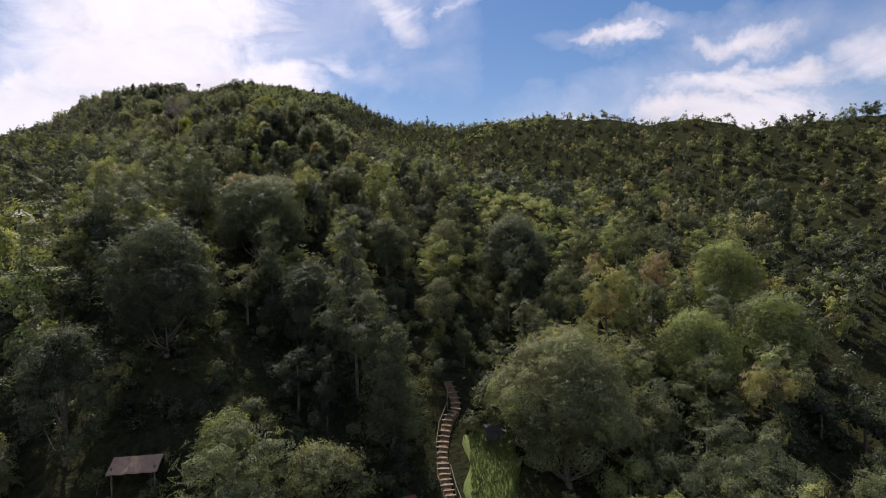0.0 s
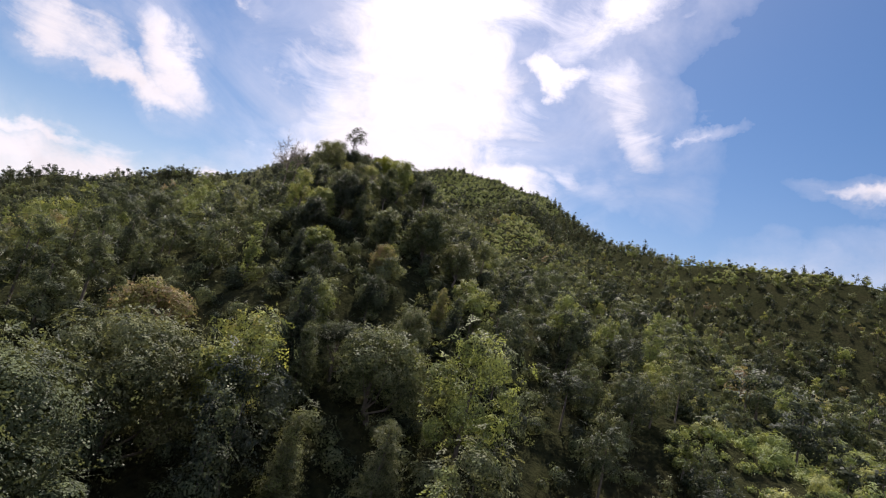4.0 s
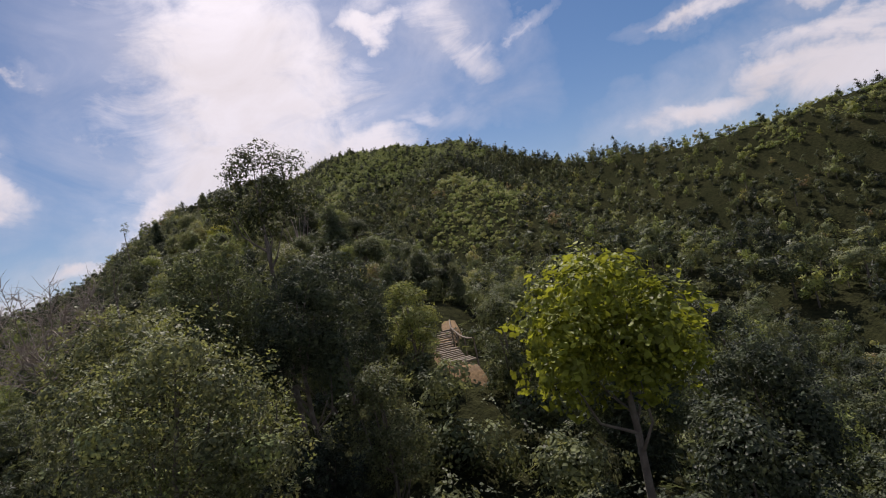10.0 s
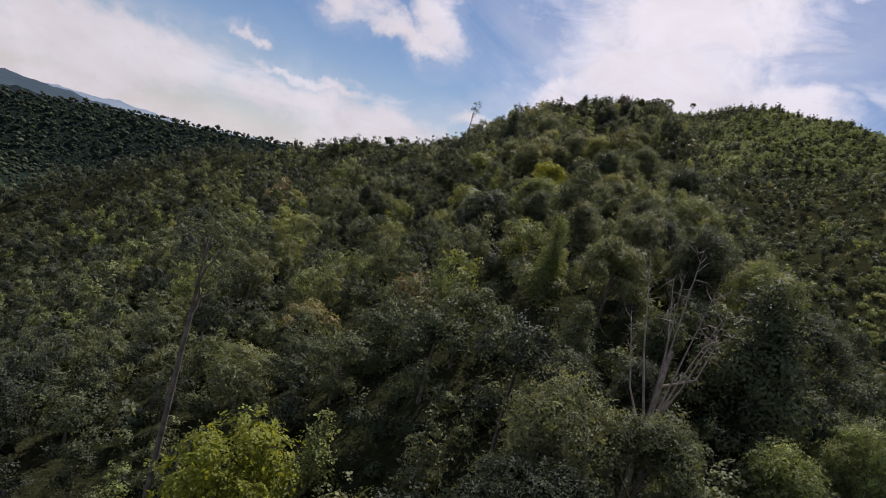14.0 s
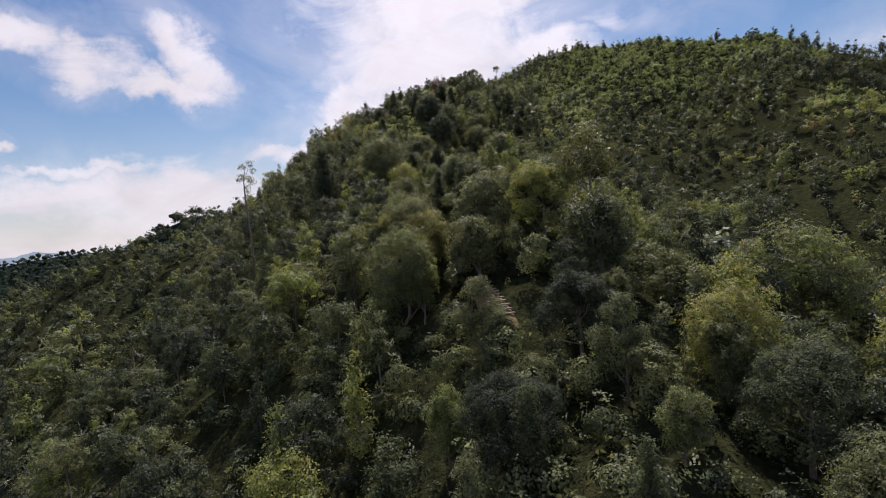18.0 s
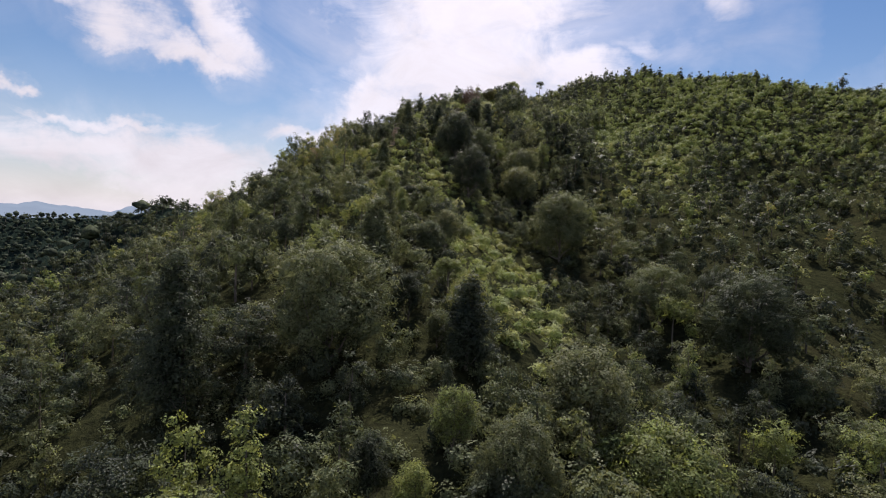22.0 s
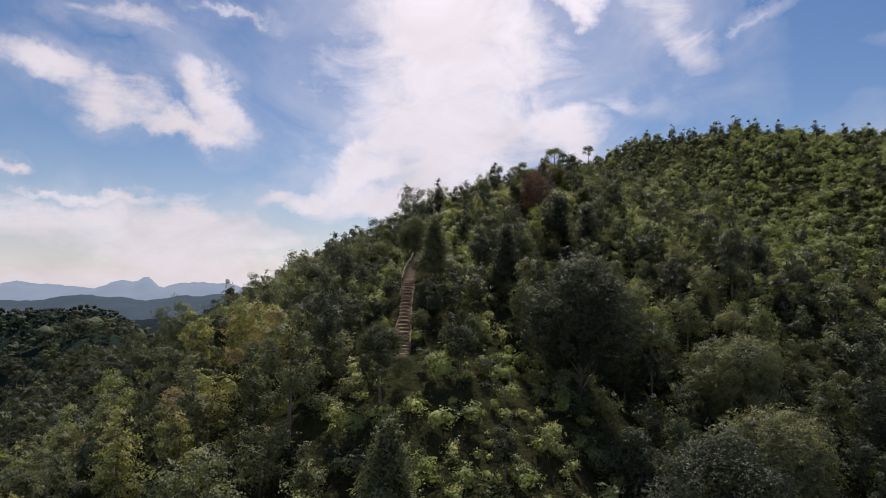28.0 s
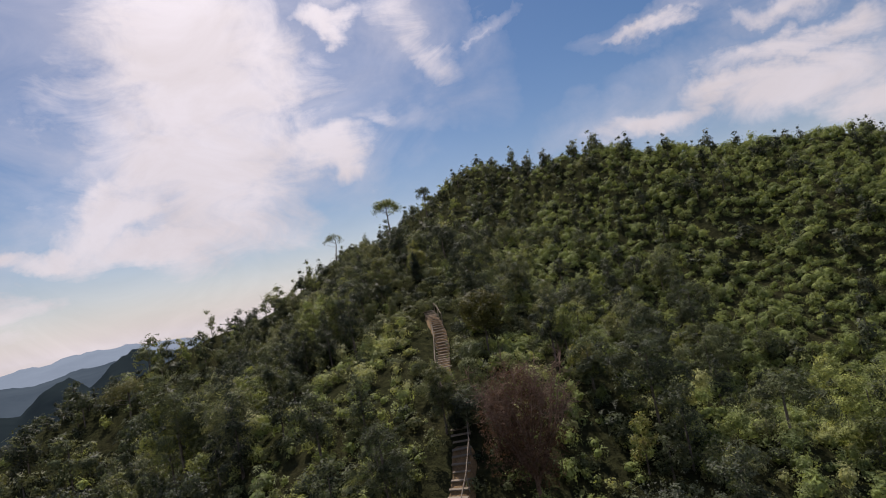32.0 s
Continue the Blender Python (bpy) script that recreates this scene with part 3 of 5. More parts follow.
def crown_only(seed, kind, masses, grow, count, leaf_grow, heart):
    r = np.random.default_rng(seed)
    form, w, hh, base, _, leaf = kind
    bl = blobs_of(r, form, masses)
    bl[:, 3] *= grow
    v, f, m, lie = leaves_on(r, bl, (w, hh), count, leaf * leaf_grow, heart, False, 0.15, 0.6, 0.66 if masses > 1 else 0.85)
    tv, tf = tube([[0, 0, -base - 1.2], [0.1, 0, hh * 0.3], [0, 0, hh * 0.7]], [0.15, 0.11, 0.04], 3)
    f = np.concatenate([f, tf + len(v)])
    return np.concatenate([v, tv]) + [0, 0, base * 0.8], f, np.concatenate([m, np.full(len(tf), 2, np.int32)]), np.concatenate([lie, unit(tv * [1, 1, 0] + 1e-6)])


FULL = [full_tree(20 + i, kd, int(1500 + 480 * kd[1])) for i, kd in enumerate(KINDS)]
MID = [[crown_only(60 + 9 * j + i, kd, 10, 1.15, 440, 1.75, ICO1) for j in range(3)] for i, kd in enumerate(KINDS)]
FAR = [[crown_only(160 + 9 * j + i, kd, 4, 1.35, 80, 2.8, ICO1) for j in range(3)] for i, kd in enumerate(KINDS)]
REMOTE = [[crown_only(260 + 9 * j + i, kd, 1, 1.7, 12, 3.2, ICO1) for j in range(2)] for i, kd in enumerate(KINDS)]

# the stepped path on the spur
TRAIL = [(2, 44), (-1, 52), (-2, 57), (-1.5, 61), (-1, 64), (-8, 76), (-18, 92), (-38, 124), (-50, 146), (-55, 158), (-56, 164), (-62, 172), (-82, 196), (-105, 221), (-121, 237),
         (-136, 258), (-158, 290), (-173, 310), (-190, 330), (-206, 352), (-217, 371), (-221, 380), (-222, 387), (-219, 392), (-217, 402), (-219, 413), (-221, 424), (-229, 448)]


def off_line(line, x, y):
    """Distance from a line in plan, and the signed one (positive: east of it)."""
    best, side = 1e9, 0.0
    for p, q in zip(line, line[1:]):
        lx, ly = q[0] - p[0], q[1] - p[1]
        t = min(1, max(0, ((x - p[0]) * lx + (y - p[1]) * ly) / (lx * lx + ly * ly)))
        ex, ey = x - p[0] - t * lx, y - p[1] - t * ly
        d = math.hypot(ex, ey)
        if d < best:
            best, side = d, math.copysign(d, ex * ly - ey * lx)
    return best, side


OPEN = [(48, 66, 2.2), (151, 167, 2.2), (235, 239, 1.2), (308, 311, 1.1), (349, 369, 1.0), (369, 392, 2.2), (396, 403.5, 1.8), (411, 427, 2.0)]


FERN_LINE = [(-150, 296), (-157, 307), (-164, 323), (-171, 331), (-178, 336), (-186, 341), (-196, 349), (-202, 353)]


def fern_cover(x, y, s):
    """How far low bright ferns take the place of trees, 0 to 1."""
    def spot(cx, cy, rx, ry):
        return math.exp(-(((x - cx) / rx) ** 2 + ((y - cy) / ry) ** 2))
    v = 0.0
    if 285 < y < 360:
        v = 1.1 * math.exp(-((off_line(FERN_LINE, x, y)[0] / 7.2) ** 2))
    elif 360 <= y < 425:
        v = 0.7 * math.exp(-(((s - 6) / 4) ** 2)) + 0.7 * math.exp(-(((s + 6) / 5) ** 2))
    v = max(v, 1.25 * spot(-152, 470, 54, 46), 0.95 * spot(-178, 445, 26, 34), 0.8 * spot(-197, 408, 9, 16), 0.85 * spot(-228, 404, 7, 16), 0.6 * spot(-160, 400, 14, 26), 0.72 * spot(-125, 462, 24, 20), 1.25 * spot(12, 109, 10, 17), 1.0 * spot(15, 137, 11, 18), 0.9 * spot(16, 180, 10, 20), 0.9 * spot(-86, 372, 10, 24), 0.8 * spot(-96, 448, 16, 22),
            1.0 * spot(-73, 312, 14, 34), 0.85 * spot(-71, 298, 10, 10), 0.45 * spot(40, 320, 60, 30))
    return v + 0.30 * noise.noise((x * 0.09, y * 0.09, 3.0))


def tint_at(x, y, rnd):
    # The subtracted spot puts the hollow's shade into the tint.
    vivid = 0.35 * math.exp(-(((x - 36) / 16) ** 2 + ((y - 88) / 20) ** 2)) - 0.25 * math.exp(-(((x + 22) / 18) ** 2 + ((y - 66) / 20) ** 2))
    # Lowered tint in these spots stands in for shade in the gully and east flank.
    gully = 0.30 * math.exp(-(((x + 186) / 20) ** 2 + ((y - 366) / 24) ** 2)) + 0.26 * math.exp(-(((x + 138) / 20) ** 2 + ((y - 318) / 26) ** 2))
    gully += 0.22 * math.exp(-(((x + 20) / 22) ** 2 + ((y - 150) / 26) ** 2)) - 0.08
    # West of the ridge, slope and cloud shade is painted as a lower tint.
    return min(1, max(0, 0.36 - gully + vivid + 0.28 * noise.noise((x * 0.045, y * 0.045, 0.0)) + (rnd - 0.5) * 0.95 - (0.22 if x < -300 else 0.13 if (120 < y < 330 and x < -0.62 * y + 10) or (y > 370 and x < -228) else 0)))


CLEAR = [(-239, 488, 9), (-233, 506, 7), (-250.5, 483, 6), (-215.6, 417, 5), (-212.6, 399, 4.5), (-213.2, 391, 4), (-213.6, 409, 4), (-56.4, 143.8, 3)]


# single trees that can be told apart: x, y, crown width, crown height, height of the top over the ground, form, tint, words
# Trees worded as shaded carry that shade in a low tint.
MARKED = [
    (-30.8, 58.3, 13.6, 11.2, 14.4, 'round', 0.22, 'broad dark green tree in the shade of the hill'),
    (-7.2, 57.1, 7.5, 10.9, 13.1, 'tall', 0.38, 'upright green tree with pale leaf tips above the steps'),
    (10.4, 55.0, 16.5, 13.2, 15.4, 'round', 0.6, 'big rounded olive-green tree beside the clearing'),
    (-34.8, 48.3, 8.4, 9.4, 12.7, 'flat', 0.25, 'dark tree with layered leafy branches'),
    (-20.1, 47.4, 5.3, 5.3, 7.1, 'round', 0.7, 'yellow-green tree near the hut'),
    (-12.0, 48.9, 8.4, 4.9, 6.9, 'flat', 0.62, 'light olive tree at the edge of the clearing'),
    (42.2, 89.4, 13.2, 9.7, 12.7, 'round', 0.76, 'vivid green leafy tree on the lower slope'),
    (28.1, 68.3, 11.5, 9.5, 12.1, 'round', 0.74, 'vivid green tree with dense foliage'),
    (38.6, 70.3, 10.4, 9.7, 12.7, 'round', 0.72, 'vivid green tree hung with creepers'),
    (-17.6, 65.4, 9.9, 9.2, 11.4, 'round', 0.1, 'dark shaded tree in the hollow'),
    (8.3, 84.1, 10.9, 10.1, 12.2, 'round', 0.15, 'dark green tree below the fern slope'),
    (-28.0, 79.1, 15.8, 9.5, 12.4, 'round', 0.34, 'very broad spreading green tree with large leaves'),
    (-10.3, 79.5, 7.4, 6.6, 8.6, 'round', 0.36, 'dense rounded green tree on the lower slope'),
    (-2.1, 83.2, 7.8, 7.8, 9.7, 'open', 0.55, 'airy tree with pale flushed young leaves'),
    (-13.3, 73.6, 5.0, 5.0, 6.7, 'round', 0.66, 'light green tree with a fresh crown'),
    (9.2, 92.3, 9.7, 5.8, 7.9, 'round', 0.5, 'green tree crown below the ferns'),
    (-29.4, 87.9, 10.5, 6.1, 8.4, 'round', 0.55, 'broad tree with large light green leaves'),
    (-36.7, 95.7, 6.5, 2.7, 4.4, 'flat', 0.95, 'flat-topped tree with orange-brown young leaves'),
    (-19.2, 97.2, 6.8, 4.2, 5.7, 'round', 0.48, 'green tree with a loose rounded crown'),
    (-38.9, 114.1, 3.7, 3.0, 4.3, 'flat', 0.8, 'yellow-green tree among darker ones'),
    (-36.3, 117.6, 2.3, 3.4, 4.7, 'tall', 0.62, 'upright tree with a light green crown'),
    (-27.2, 117.2, 5.6, 3.9, 5.7, 'round', 0.42, 'big rounded tree with small glossy leaves'),
    (-30.2, 113.3, 3.8, 3.5, 4.9, 'round', 0.46, 'leafy green tree with upright shoots'),
    (-23.5, 117.5, 3.6, 3.0, 4.6, 'round', 0.6, 'light olive tree on the knoll slope'),
    (-34.1, 109.0, 3.8, 1.7, 3.2, 'flat', 0.76, 'low yellow-green tree on the spur'),
    (-38.3, 132.4, 6.6, 5.2, 6.5, 'round', 0.22, 'large dark tree with small glossy leaves'),
    (-41.3, 130.2, 2.2, 2.8, 3.5999999999999996, 'round', 0.26, 'dark glossy-leaved tree on the knoll'),
    (-70.2, 170.5, 6.7, 4.5, 6.0, 'open', 0.62, 'light green tree with thin upright shoots'),
    (-75.5, 167.8, 4.9, 1.8, 3.2, 'flat', 0.74, 'low yellow-green tree crown beside the path'),
    (-66.1, 179.6, 4.8, 3.0, 4.7, 'flat', 0.46, 'green tree with loose spreading branches'),
    (-73.3, 189.3, 5.2, 5.9, 7.7, 'tall', 0.34, 'tall green tree with a narrow crown'),
    (-100.4, 207.0, 6.8, 4.0, 5.5, 'flat', 0.72, 'domed yellow-olive tree beside the ridge'),
    (-90.7, 198.7, 4.8, 4.8, 6.5, 'open', 0.4, 'tall airy tree with pale forking branches'),
    (-103.7, 251.9, 10.3, 7.6, 8.4, 'round', 0.66, 'yellow-olive tree in sunlight'),
    # Tree added to fill a dark void; its very low tint paints the shade.
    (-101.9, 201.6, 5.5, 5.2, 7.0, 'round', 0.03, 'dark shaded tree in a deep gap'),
    (-115.4, 241.3, 5.2, 4.1, 6.0, 'round', 0.28, 'dark tree with dense glossy leaves'),
    (-125.0, 245.1, 5.9, 4.4, 6.1, 'round', 0.56, 'olive tree with a rounded open crown'),
    (-123.8, 240.1, 4.2, 3.7, 5.1, 'round', 0.58, 'light brown-green tree beside the path'),
    (-158.8, 280.4, 9, 6.5, 8.5, 'round', 0.5, 'brownish green tree on the ridge'),
    (-151.1, 284.9, 4.0, 4.8, 6.4, 'tall', 0.04, 'dark conical tree beside the ferns'),
    (-142.7, 283.5, 6.3, 4.7, 6.4, 'round', 0.58, 'light green tree with a smooth rounded crown'),
    (-145.3, 323.7, 8.8, 5.4, 7.3, 'round', 0.45, 'grey-green rounded tree in the gully'),
    (-135.5, 314.4, 10.9, 7.1, 9.5, 'round', 0.16, 'dark green spreading tree in the gully'),
    (-165.5, 274.3, 5.9, 9.0, 11.2, 'tall', 0.14, 'tall dark tree on the western slope'),
    (-138.4, 281.5, 7.8, 3.3, 5.2, 'round', 0.72, 'yellow-green tree crown beside the ridge'),
    (-164.8, 292.8, 5.1, 4.5, 6.4, 'tall', 0.5, 'conical tree with layered yellow-tipped branches'),
    (-164.5, 343.5, 10.5, 9.3, 11.9, 'round', 0.48, 'olive tree with an open crown in the gully'),
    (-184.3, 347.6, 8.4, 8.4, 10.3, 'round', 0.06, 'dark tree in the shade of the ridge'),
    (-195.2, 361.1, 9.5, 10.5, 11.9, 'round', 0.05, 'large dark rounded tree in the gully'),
    (-181.7, 366.0, 9.4, 6.4, 9.2, 'round', 0.6, 'olive-green rounded tree in the gully'),
    (-184.9, 372.9, 10.6, 5.5, 7.9, 'round', 0.5, 'grey-green rounded tree in the gully'),
    (-198.8, 340.1, 3.7, 3.7, 5.4, 'tall', 0.44, 'upright green tree beside the ferns'),
    (-195.1, 372.4, 8.1, 7.0, 9.3, 'round', 0.4, 'dark rounded tree with orange-tinged top'),
    (-211.2, 366.0, 4.0, 5.4, 7.0, 'tall', 0.48, 'grey-green tree beside the plank steps'),
    (-204.9, 369.5, 4.3, 5.4, 7.4, 'tall', 0.1, 'dark upright tree on the fern slope'),
    (-207.2, 391.6, 5.6, 6.9, 8.6, 'round', 0.12, 'dense dark green tree with a smooth crown'),
    (-202.1, 390.5, 5.2, 6.8, 9.0, 'tall', 0.06, 'dark upright tree among bright ferns'),
    (-208.5, 381.3, 5.3, 3.9, 5.7, 'round', 0.55, 'light green tree with small leaves'),
]
CLEAR += [(m[0], m[1], 0.42 * m[2] + 0.8) for m in MARKED]


def kept_clear(x, y):
    """True close to the single trees that stand free of the forest."""
    return any(math.hypot(x - cx, y - cy) < rr for cx, cy, rr in CLEAR)


def crest_y(x):
    """The far side of the crest, beyond which nothing shows."""
    return np.interp(x, [-640, -430, -285, -240, -222, -190, -105, -40, 7, 180, 330], [720, 640, 600, 590, 575, 545, 505, 470, 390, 290, 250])


rng = np.random.default_rng(5)
near, mid, far, ferns, under = [], [], [], [], []
step = 4.1
for gyy in np.arange(36, 600, step):
    for gxx in np.arange(-330, 130, step):
        x, y = gxx + rng.uniform(-1.9, 1.9), gyy + rng.uniform(-1.9, 1.9)
        pick, tr, sz, rot = int(rng.integers(0, len(KINDS))), rng.random(), 0.62 + 0.55 * rng.random() ** 1.2 + 0.3 * (rng.random() < 0.12), rng.uniform(0, 6.28)
        d, s = off_line(TRAIL, x, y)
        if d > 40 or y > crest_y(x) or kept_clear(x, y):
            continue
        room = 0.55
        for y0, y1, w in OPEN:
            if y0 <= y <= y1:
                room = w
        if d < room or (y < 58 and -1 < x < 9 and y > 49):
            continue
        if abs(x + 25) < 5.0 and 36 < y < 49 or (abs(x + 5) < 3 and y < 52):
            continue
        if fern_cover(x, y, s) > 0.42 and tr > (0.07 if y < 352 else 0.50) and d > 2.0:
            continue
        if d < 6:
            sz *= 0.62 + 0.06 * d
        if y > 330:
            sz *= 0.92
        elif y > 250:
            sz *= 0.80
        if y < 108:
            if tr > 0.62 and d > 4:
                continue
            sz *= 1.7 if d > 6 else 1.3
            tr /= 0.62
        if -11 < x < 10 and y < 50 or (-36 < x < -20 and 36 < y < 60):
            continue
        kd = KINDS[pick]
        tall = 4.6 if (d < 7 and 98 < y < 150) or (x > 0 and 80 < y < 130 and x < 26) else 5.2 if (d < 30 and 98 < y < 236) else 8.0 if (d < 14 and y > 108) else 4.6 if (y > 420 and x < -205) else 11.0 if y > 108 else 8.5 if y > 84 else 13.0
        if 280 < y < 352 and s > 0 and off_line(FERN_LINE, x, y)[0] < 13:
            tall = 4.2
        sz = min(sz, tall / (kd[2] + kd[3]))
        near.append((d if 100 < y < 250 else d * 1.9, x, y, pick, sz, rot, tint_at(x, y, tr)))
near.sort()
near, mid = [n[1:] for n in near[:205]], [n[1:] for n in near[205:]]
step = 4.6
for gyy in np.arange(28, 600, step):
    for gxx in np.arange(-420, 300, step):
        x, y = gxx + rng.uniform(-2.2, 2.2), gyy + rng.uniform(-2.2, 2.2)
        pick, tr, sz, rot = int(rng.integers(0, len(KINDS))), rng.random(), 0.58 + 0.55 * rng.random() ** 1.5 + 0.40 * (rng.random() < 0.10), rng.uniform(0, 6.28)
        d, s = off_line(TRAIL, x, y)
        if d <= 40 or y > crest_y(x) or kept_clear(x, y) or x > 0.8 * y + 12 or (y < 150 and x < -0.95 * y - 25):
            continue
        if fern_cover(x, y, s) > 0.42 and tr > (0.22 if y < 380 else 0.50 if y > crest_y(x) - 62 else 0.46):
            continue
        if x < -330 and tr > 0.7:
            continue
        if y < 92 and x > -120:
            if tr > 0.6:
                continue
            sz *= 1.5
            tr /= 0.6
        if y > 380 and x > -222:
            pick = (1, 5, 3, 5, 3, 1, 3, 5)[pick]
            sz *= 1.45
            tr *= 0.6
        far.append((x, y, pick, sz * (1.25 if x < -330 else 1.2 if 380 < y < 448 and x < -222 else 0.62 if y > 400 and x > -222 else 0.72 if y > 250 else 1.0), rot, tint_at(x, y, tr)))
remote = []
for gyy in np.arange(120, 1300, 13.0):
    for gxx in np.arange(-1250, -335, 13.0):
        x, y = gxx + rng.uniform(-4.6, 4.6), gyy + rng.uniform(-4.6, 4.6)
        pick, tr, sz, rot = int(rng.integers(0, len(KINDS))), rng.random(), 1.2 + 0.7 * rng.random(), rng.uniform(0, 6.28)
        if y < 0.22 * -x or y > 1000 - (x + 335) * 0.25 or (x > -410 and y < 600):
            continue
        # Tint scaled down: cloud shade and haze are put into the leaf colour.
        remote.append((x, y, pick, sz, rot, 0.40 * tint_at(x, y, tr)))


for gyy in np.arange(230, 760, 8.0):
    for gxx in np.arange(-1110, -860, 8.0):
        x, y = gxx + rng.uniform(-3, 3), gyy + rng.uniform(-3, 3)
        # The far hill's trees get an even lower tint for the same painted shade.
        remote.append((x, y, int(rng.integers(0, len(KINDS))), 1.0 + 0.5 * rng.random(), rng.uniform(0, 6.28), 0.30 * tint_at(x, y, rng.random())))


def place_all(rows, meshes, mat, name, label, sink=0.4):
    """Many plants in one mesh, each turned, scaled and tinted by itself."""
    zs = ground_height(np.array([r[0] for r in rows]), np.array([r[1] for r in rows]))
    vs, fs, ts, ms, ls, n = [], [], [], [], [], 0
    for i, (x, y, pick, sz, rot, tint) in enumerate(rows):
        opts = meshes[pick % len(meshes)]
        v, f, m, lie = opts[i % len(opts)]
        ms.append(m)
        ls.append(np.column_stack([lie[:, 0] * math.cos(rot) - lie[:, 1] * math.sin(rot), lie[:, 0] * math.sin(rot) + lie[:, 1] * math.cos(rot), lie[:, 2]]).astype(np.float32))
        c, s = math.cos(rot) * sz, math.sin(rot) * sz
        rise = sz * (0.82 + 0.42 * ((x * 7.3 + y * 3.1) % 1.0))
        vs.append(np.column_stack([v[:, 0] * c - v[:, 1] * s + x, v[:, 0] * s + v[:, 1] * c + y, v[:, 2] * rise + zs[i] - sink]).astype(np.float32))
        fs.append((f + n).astype(np.int32))
        ts.append(np.full(len(v), tint, np.float32))
        n += len(v)
    ob = new(name, mesh_from(name, np.concatenate(vs), np.concatenate(fs), mat, True, np.concatenate(ts), np.concatenate(ms), np.concatenate(ls)))
    return tagged(ob, label, "forest", kind="stuff")


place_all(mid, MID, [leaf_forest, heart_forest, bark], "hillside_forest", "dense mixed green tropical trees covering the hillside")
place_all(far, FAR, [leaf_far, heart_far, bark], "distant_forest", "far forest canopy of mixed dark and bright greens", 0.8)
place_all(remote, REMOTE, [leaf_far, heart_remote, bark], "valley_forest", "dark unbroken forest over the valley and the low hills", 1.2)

# ferns, low shrubs and undergrowth
def shrub(seed, leaf, count, wide, masses=3, skyward=0.0):
    r = np.random.default_rng(seed)
    bl = np.column_stack([r.uniform(-0.4, 0.4, 5), r.uniform(-0.4, 0.4, 5), r.uniform(0.15, 0.6, 5), r.uniform(0.20, 0.32, 5)])
    v, f, m, lie = leaves_on(r, bl[:masses], (wide, wide * 0.75), count, leaf, ICO1, False, 0.3, 0.5, 0.7)
    return [(v, f, m, unit(lie + [0, 0, skyward]))]


SHRUBS = [shrub(300 + i, 0.30, 72, 2.6, 2, 0.9) for i in range(5)]
BUSHES = [shrub(330 + i, 0.34, 56, 3.2, 2) for i in range(5)]
THICKET = [shrub(350 + i, 0.80, 18, 4.0, 1) for i in range(5)]
thicket = []
for gyy in np.arange(46, 560, 1.9):
    for gxx in np.arange(-330, 110, 1.9):
        x, y = gxx + rng.uniform(-0.9, 0.9), gyy + rng.uniform(-0.9, 0.9)
        rr = rng.random(4)
        d, s = off_line(TRAIL, x, y) if (gyy > 40) else (99, 0)
        shut = all(not (y0 - 1 <= y <= y1 + 1) for y0, y1, w in OPEN)
        if y > crest_y(x) or (d < 2.1 and not shut):
            continue
        fc = fern_cover(x, y, s) if (d < 30 or -215 < x < 60) else 0
        # Thicket and undergrowth tints are lowered to paint the shade between crowns.
        if d >= 26 and fc <= 0.36 and rr[3] < (0.4 if d < 44 and y < 346 else 0.2) and d < 130:
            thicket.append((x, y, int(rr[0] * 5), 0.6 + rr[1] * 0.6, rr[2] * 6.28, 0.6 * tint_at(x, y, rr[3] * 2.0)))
        if fc > 0.36:
            ferns.append((x, y, int(rr[0] * 5), (0.5 + 1.1 * rr[1] ** 2) * (1.0 if y < 425 else 1.2), rr[2] * 6.28, rr[3] * (1.0 if y < 425 else 0.45)))
        elif (d < 26 or (d < 44 and y > 345)) and rr[3] < (0.95 if d < 9 else 0.66) and not (46 < y < 60 and -4 < x < 9):
            under.append((x, y, int(rr[0] * 5), 0.6 + rr[1] * 0.8, rr[2] * 6.28, min(0.5, rr[3])))
for gyy in np.arange(345, 440, 1.5):
    for gxx in np.arange(-262, -165, 1.5):
        x, y = gxx + rng.uniform(-0.7, 0.7), gyy + rng.uniform(-0.7, 0.7)
        rr = rng.random(4)
        d, s = off_line(TRAIL, x, y)
        if 1.1 < d < 42 and rr[3] < 0.55:
            under.append((x, y, int(rr[0] * 5), 0.35 + rr[1] * 0.5, rr[2] * 6.28, 0.15 + 0.6 * rr[3] / 0.55))
for gyy in np.arange(400, 545, 2.2):
    for gxx in np.arange(-222, -95, 2.2):
        x, y = gxx + rng.uniform(-1, 1), gyy + rng.uniform(-1, 1)
        rr = rng.random(4)
        if y < crest_y(x) and rr[3] < 0.6 and off_line(TRAIL, x, y)[0] > 4:
            ferns.append((x, y, int(rr[0] * 5), 0.6 + 0.8 * rr[1], rr[2] * 6.28, 0.5 * rr[3]))
place_all(ferns, SHRUBS, [leaf_fern, heart_fern], "fern_scrub", "low light-green ferns and scrub on the open slope", 0.2)
place_all(under, BUSHES, [leaf_forest, heart_forest], "undergrowth", "low leafy undergrowth between the trees", 0.2)
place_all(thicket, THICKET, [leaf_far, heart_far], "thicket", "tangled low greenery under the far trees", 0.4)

trees = []
WORDS = {"round": "broad rounded green tree", "tall": "slender upright green tree", "flat": "spreading flat-topped green tree", "open": "airy tree with open leafy branches"}
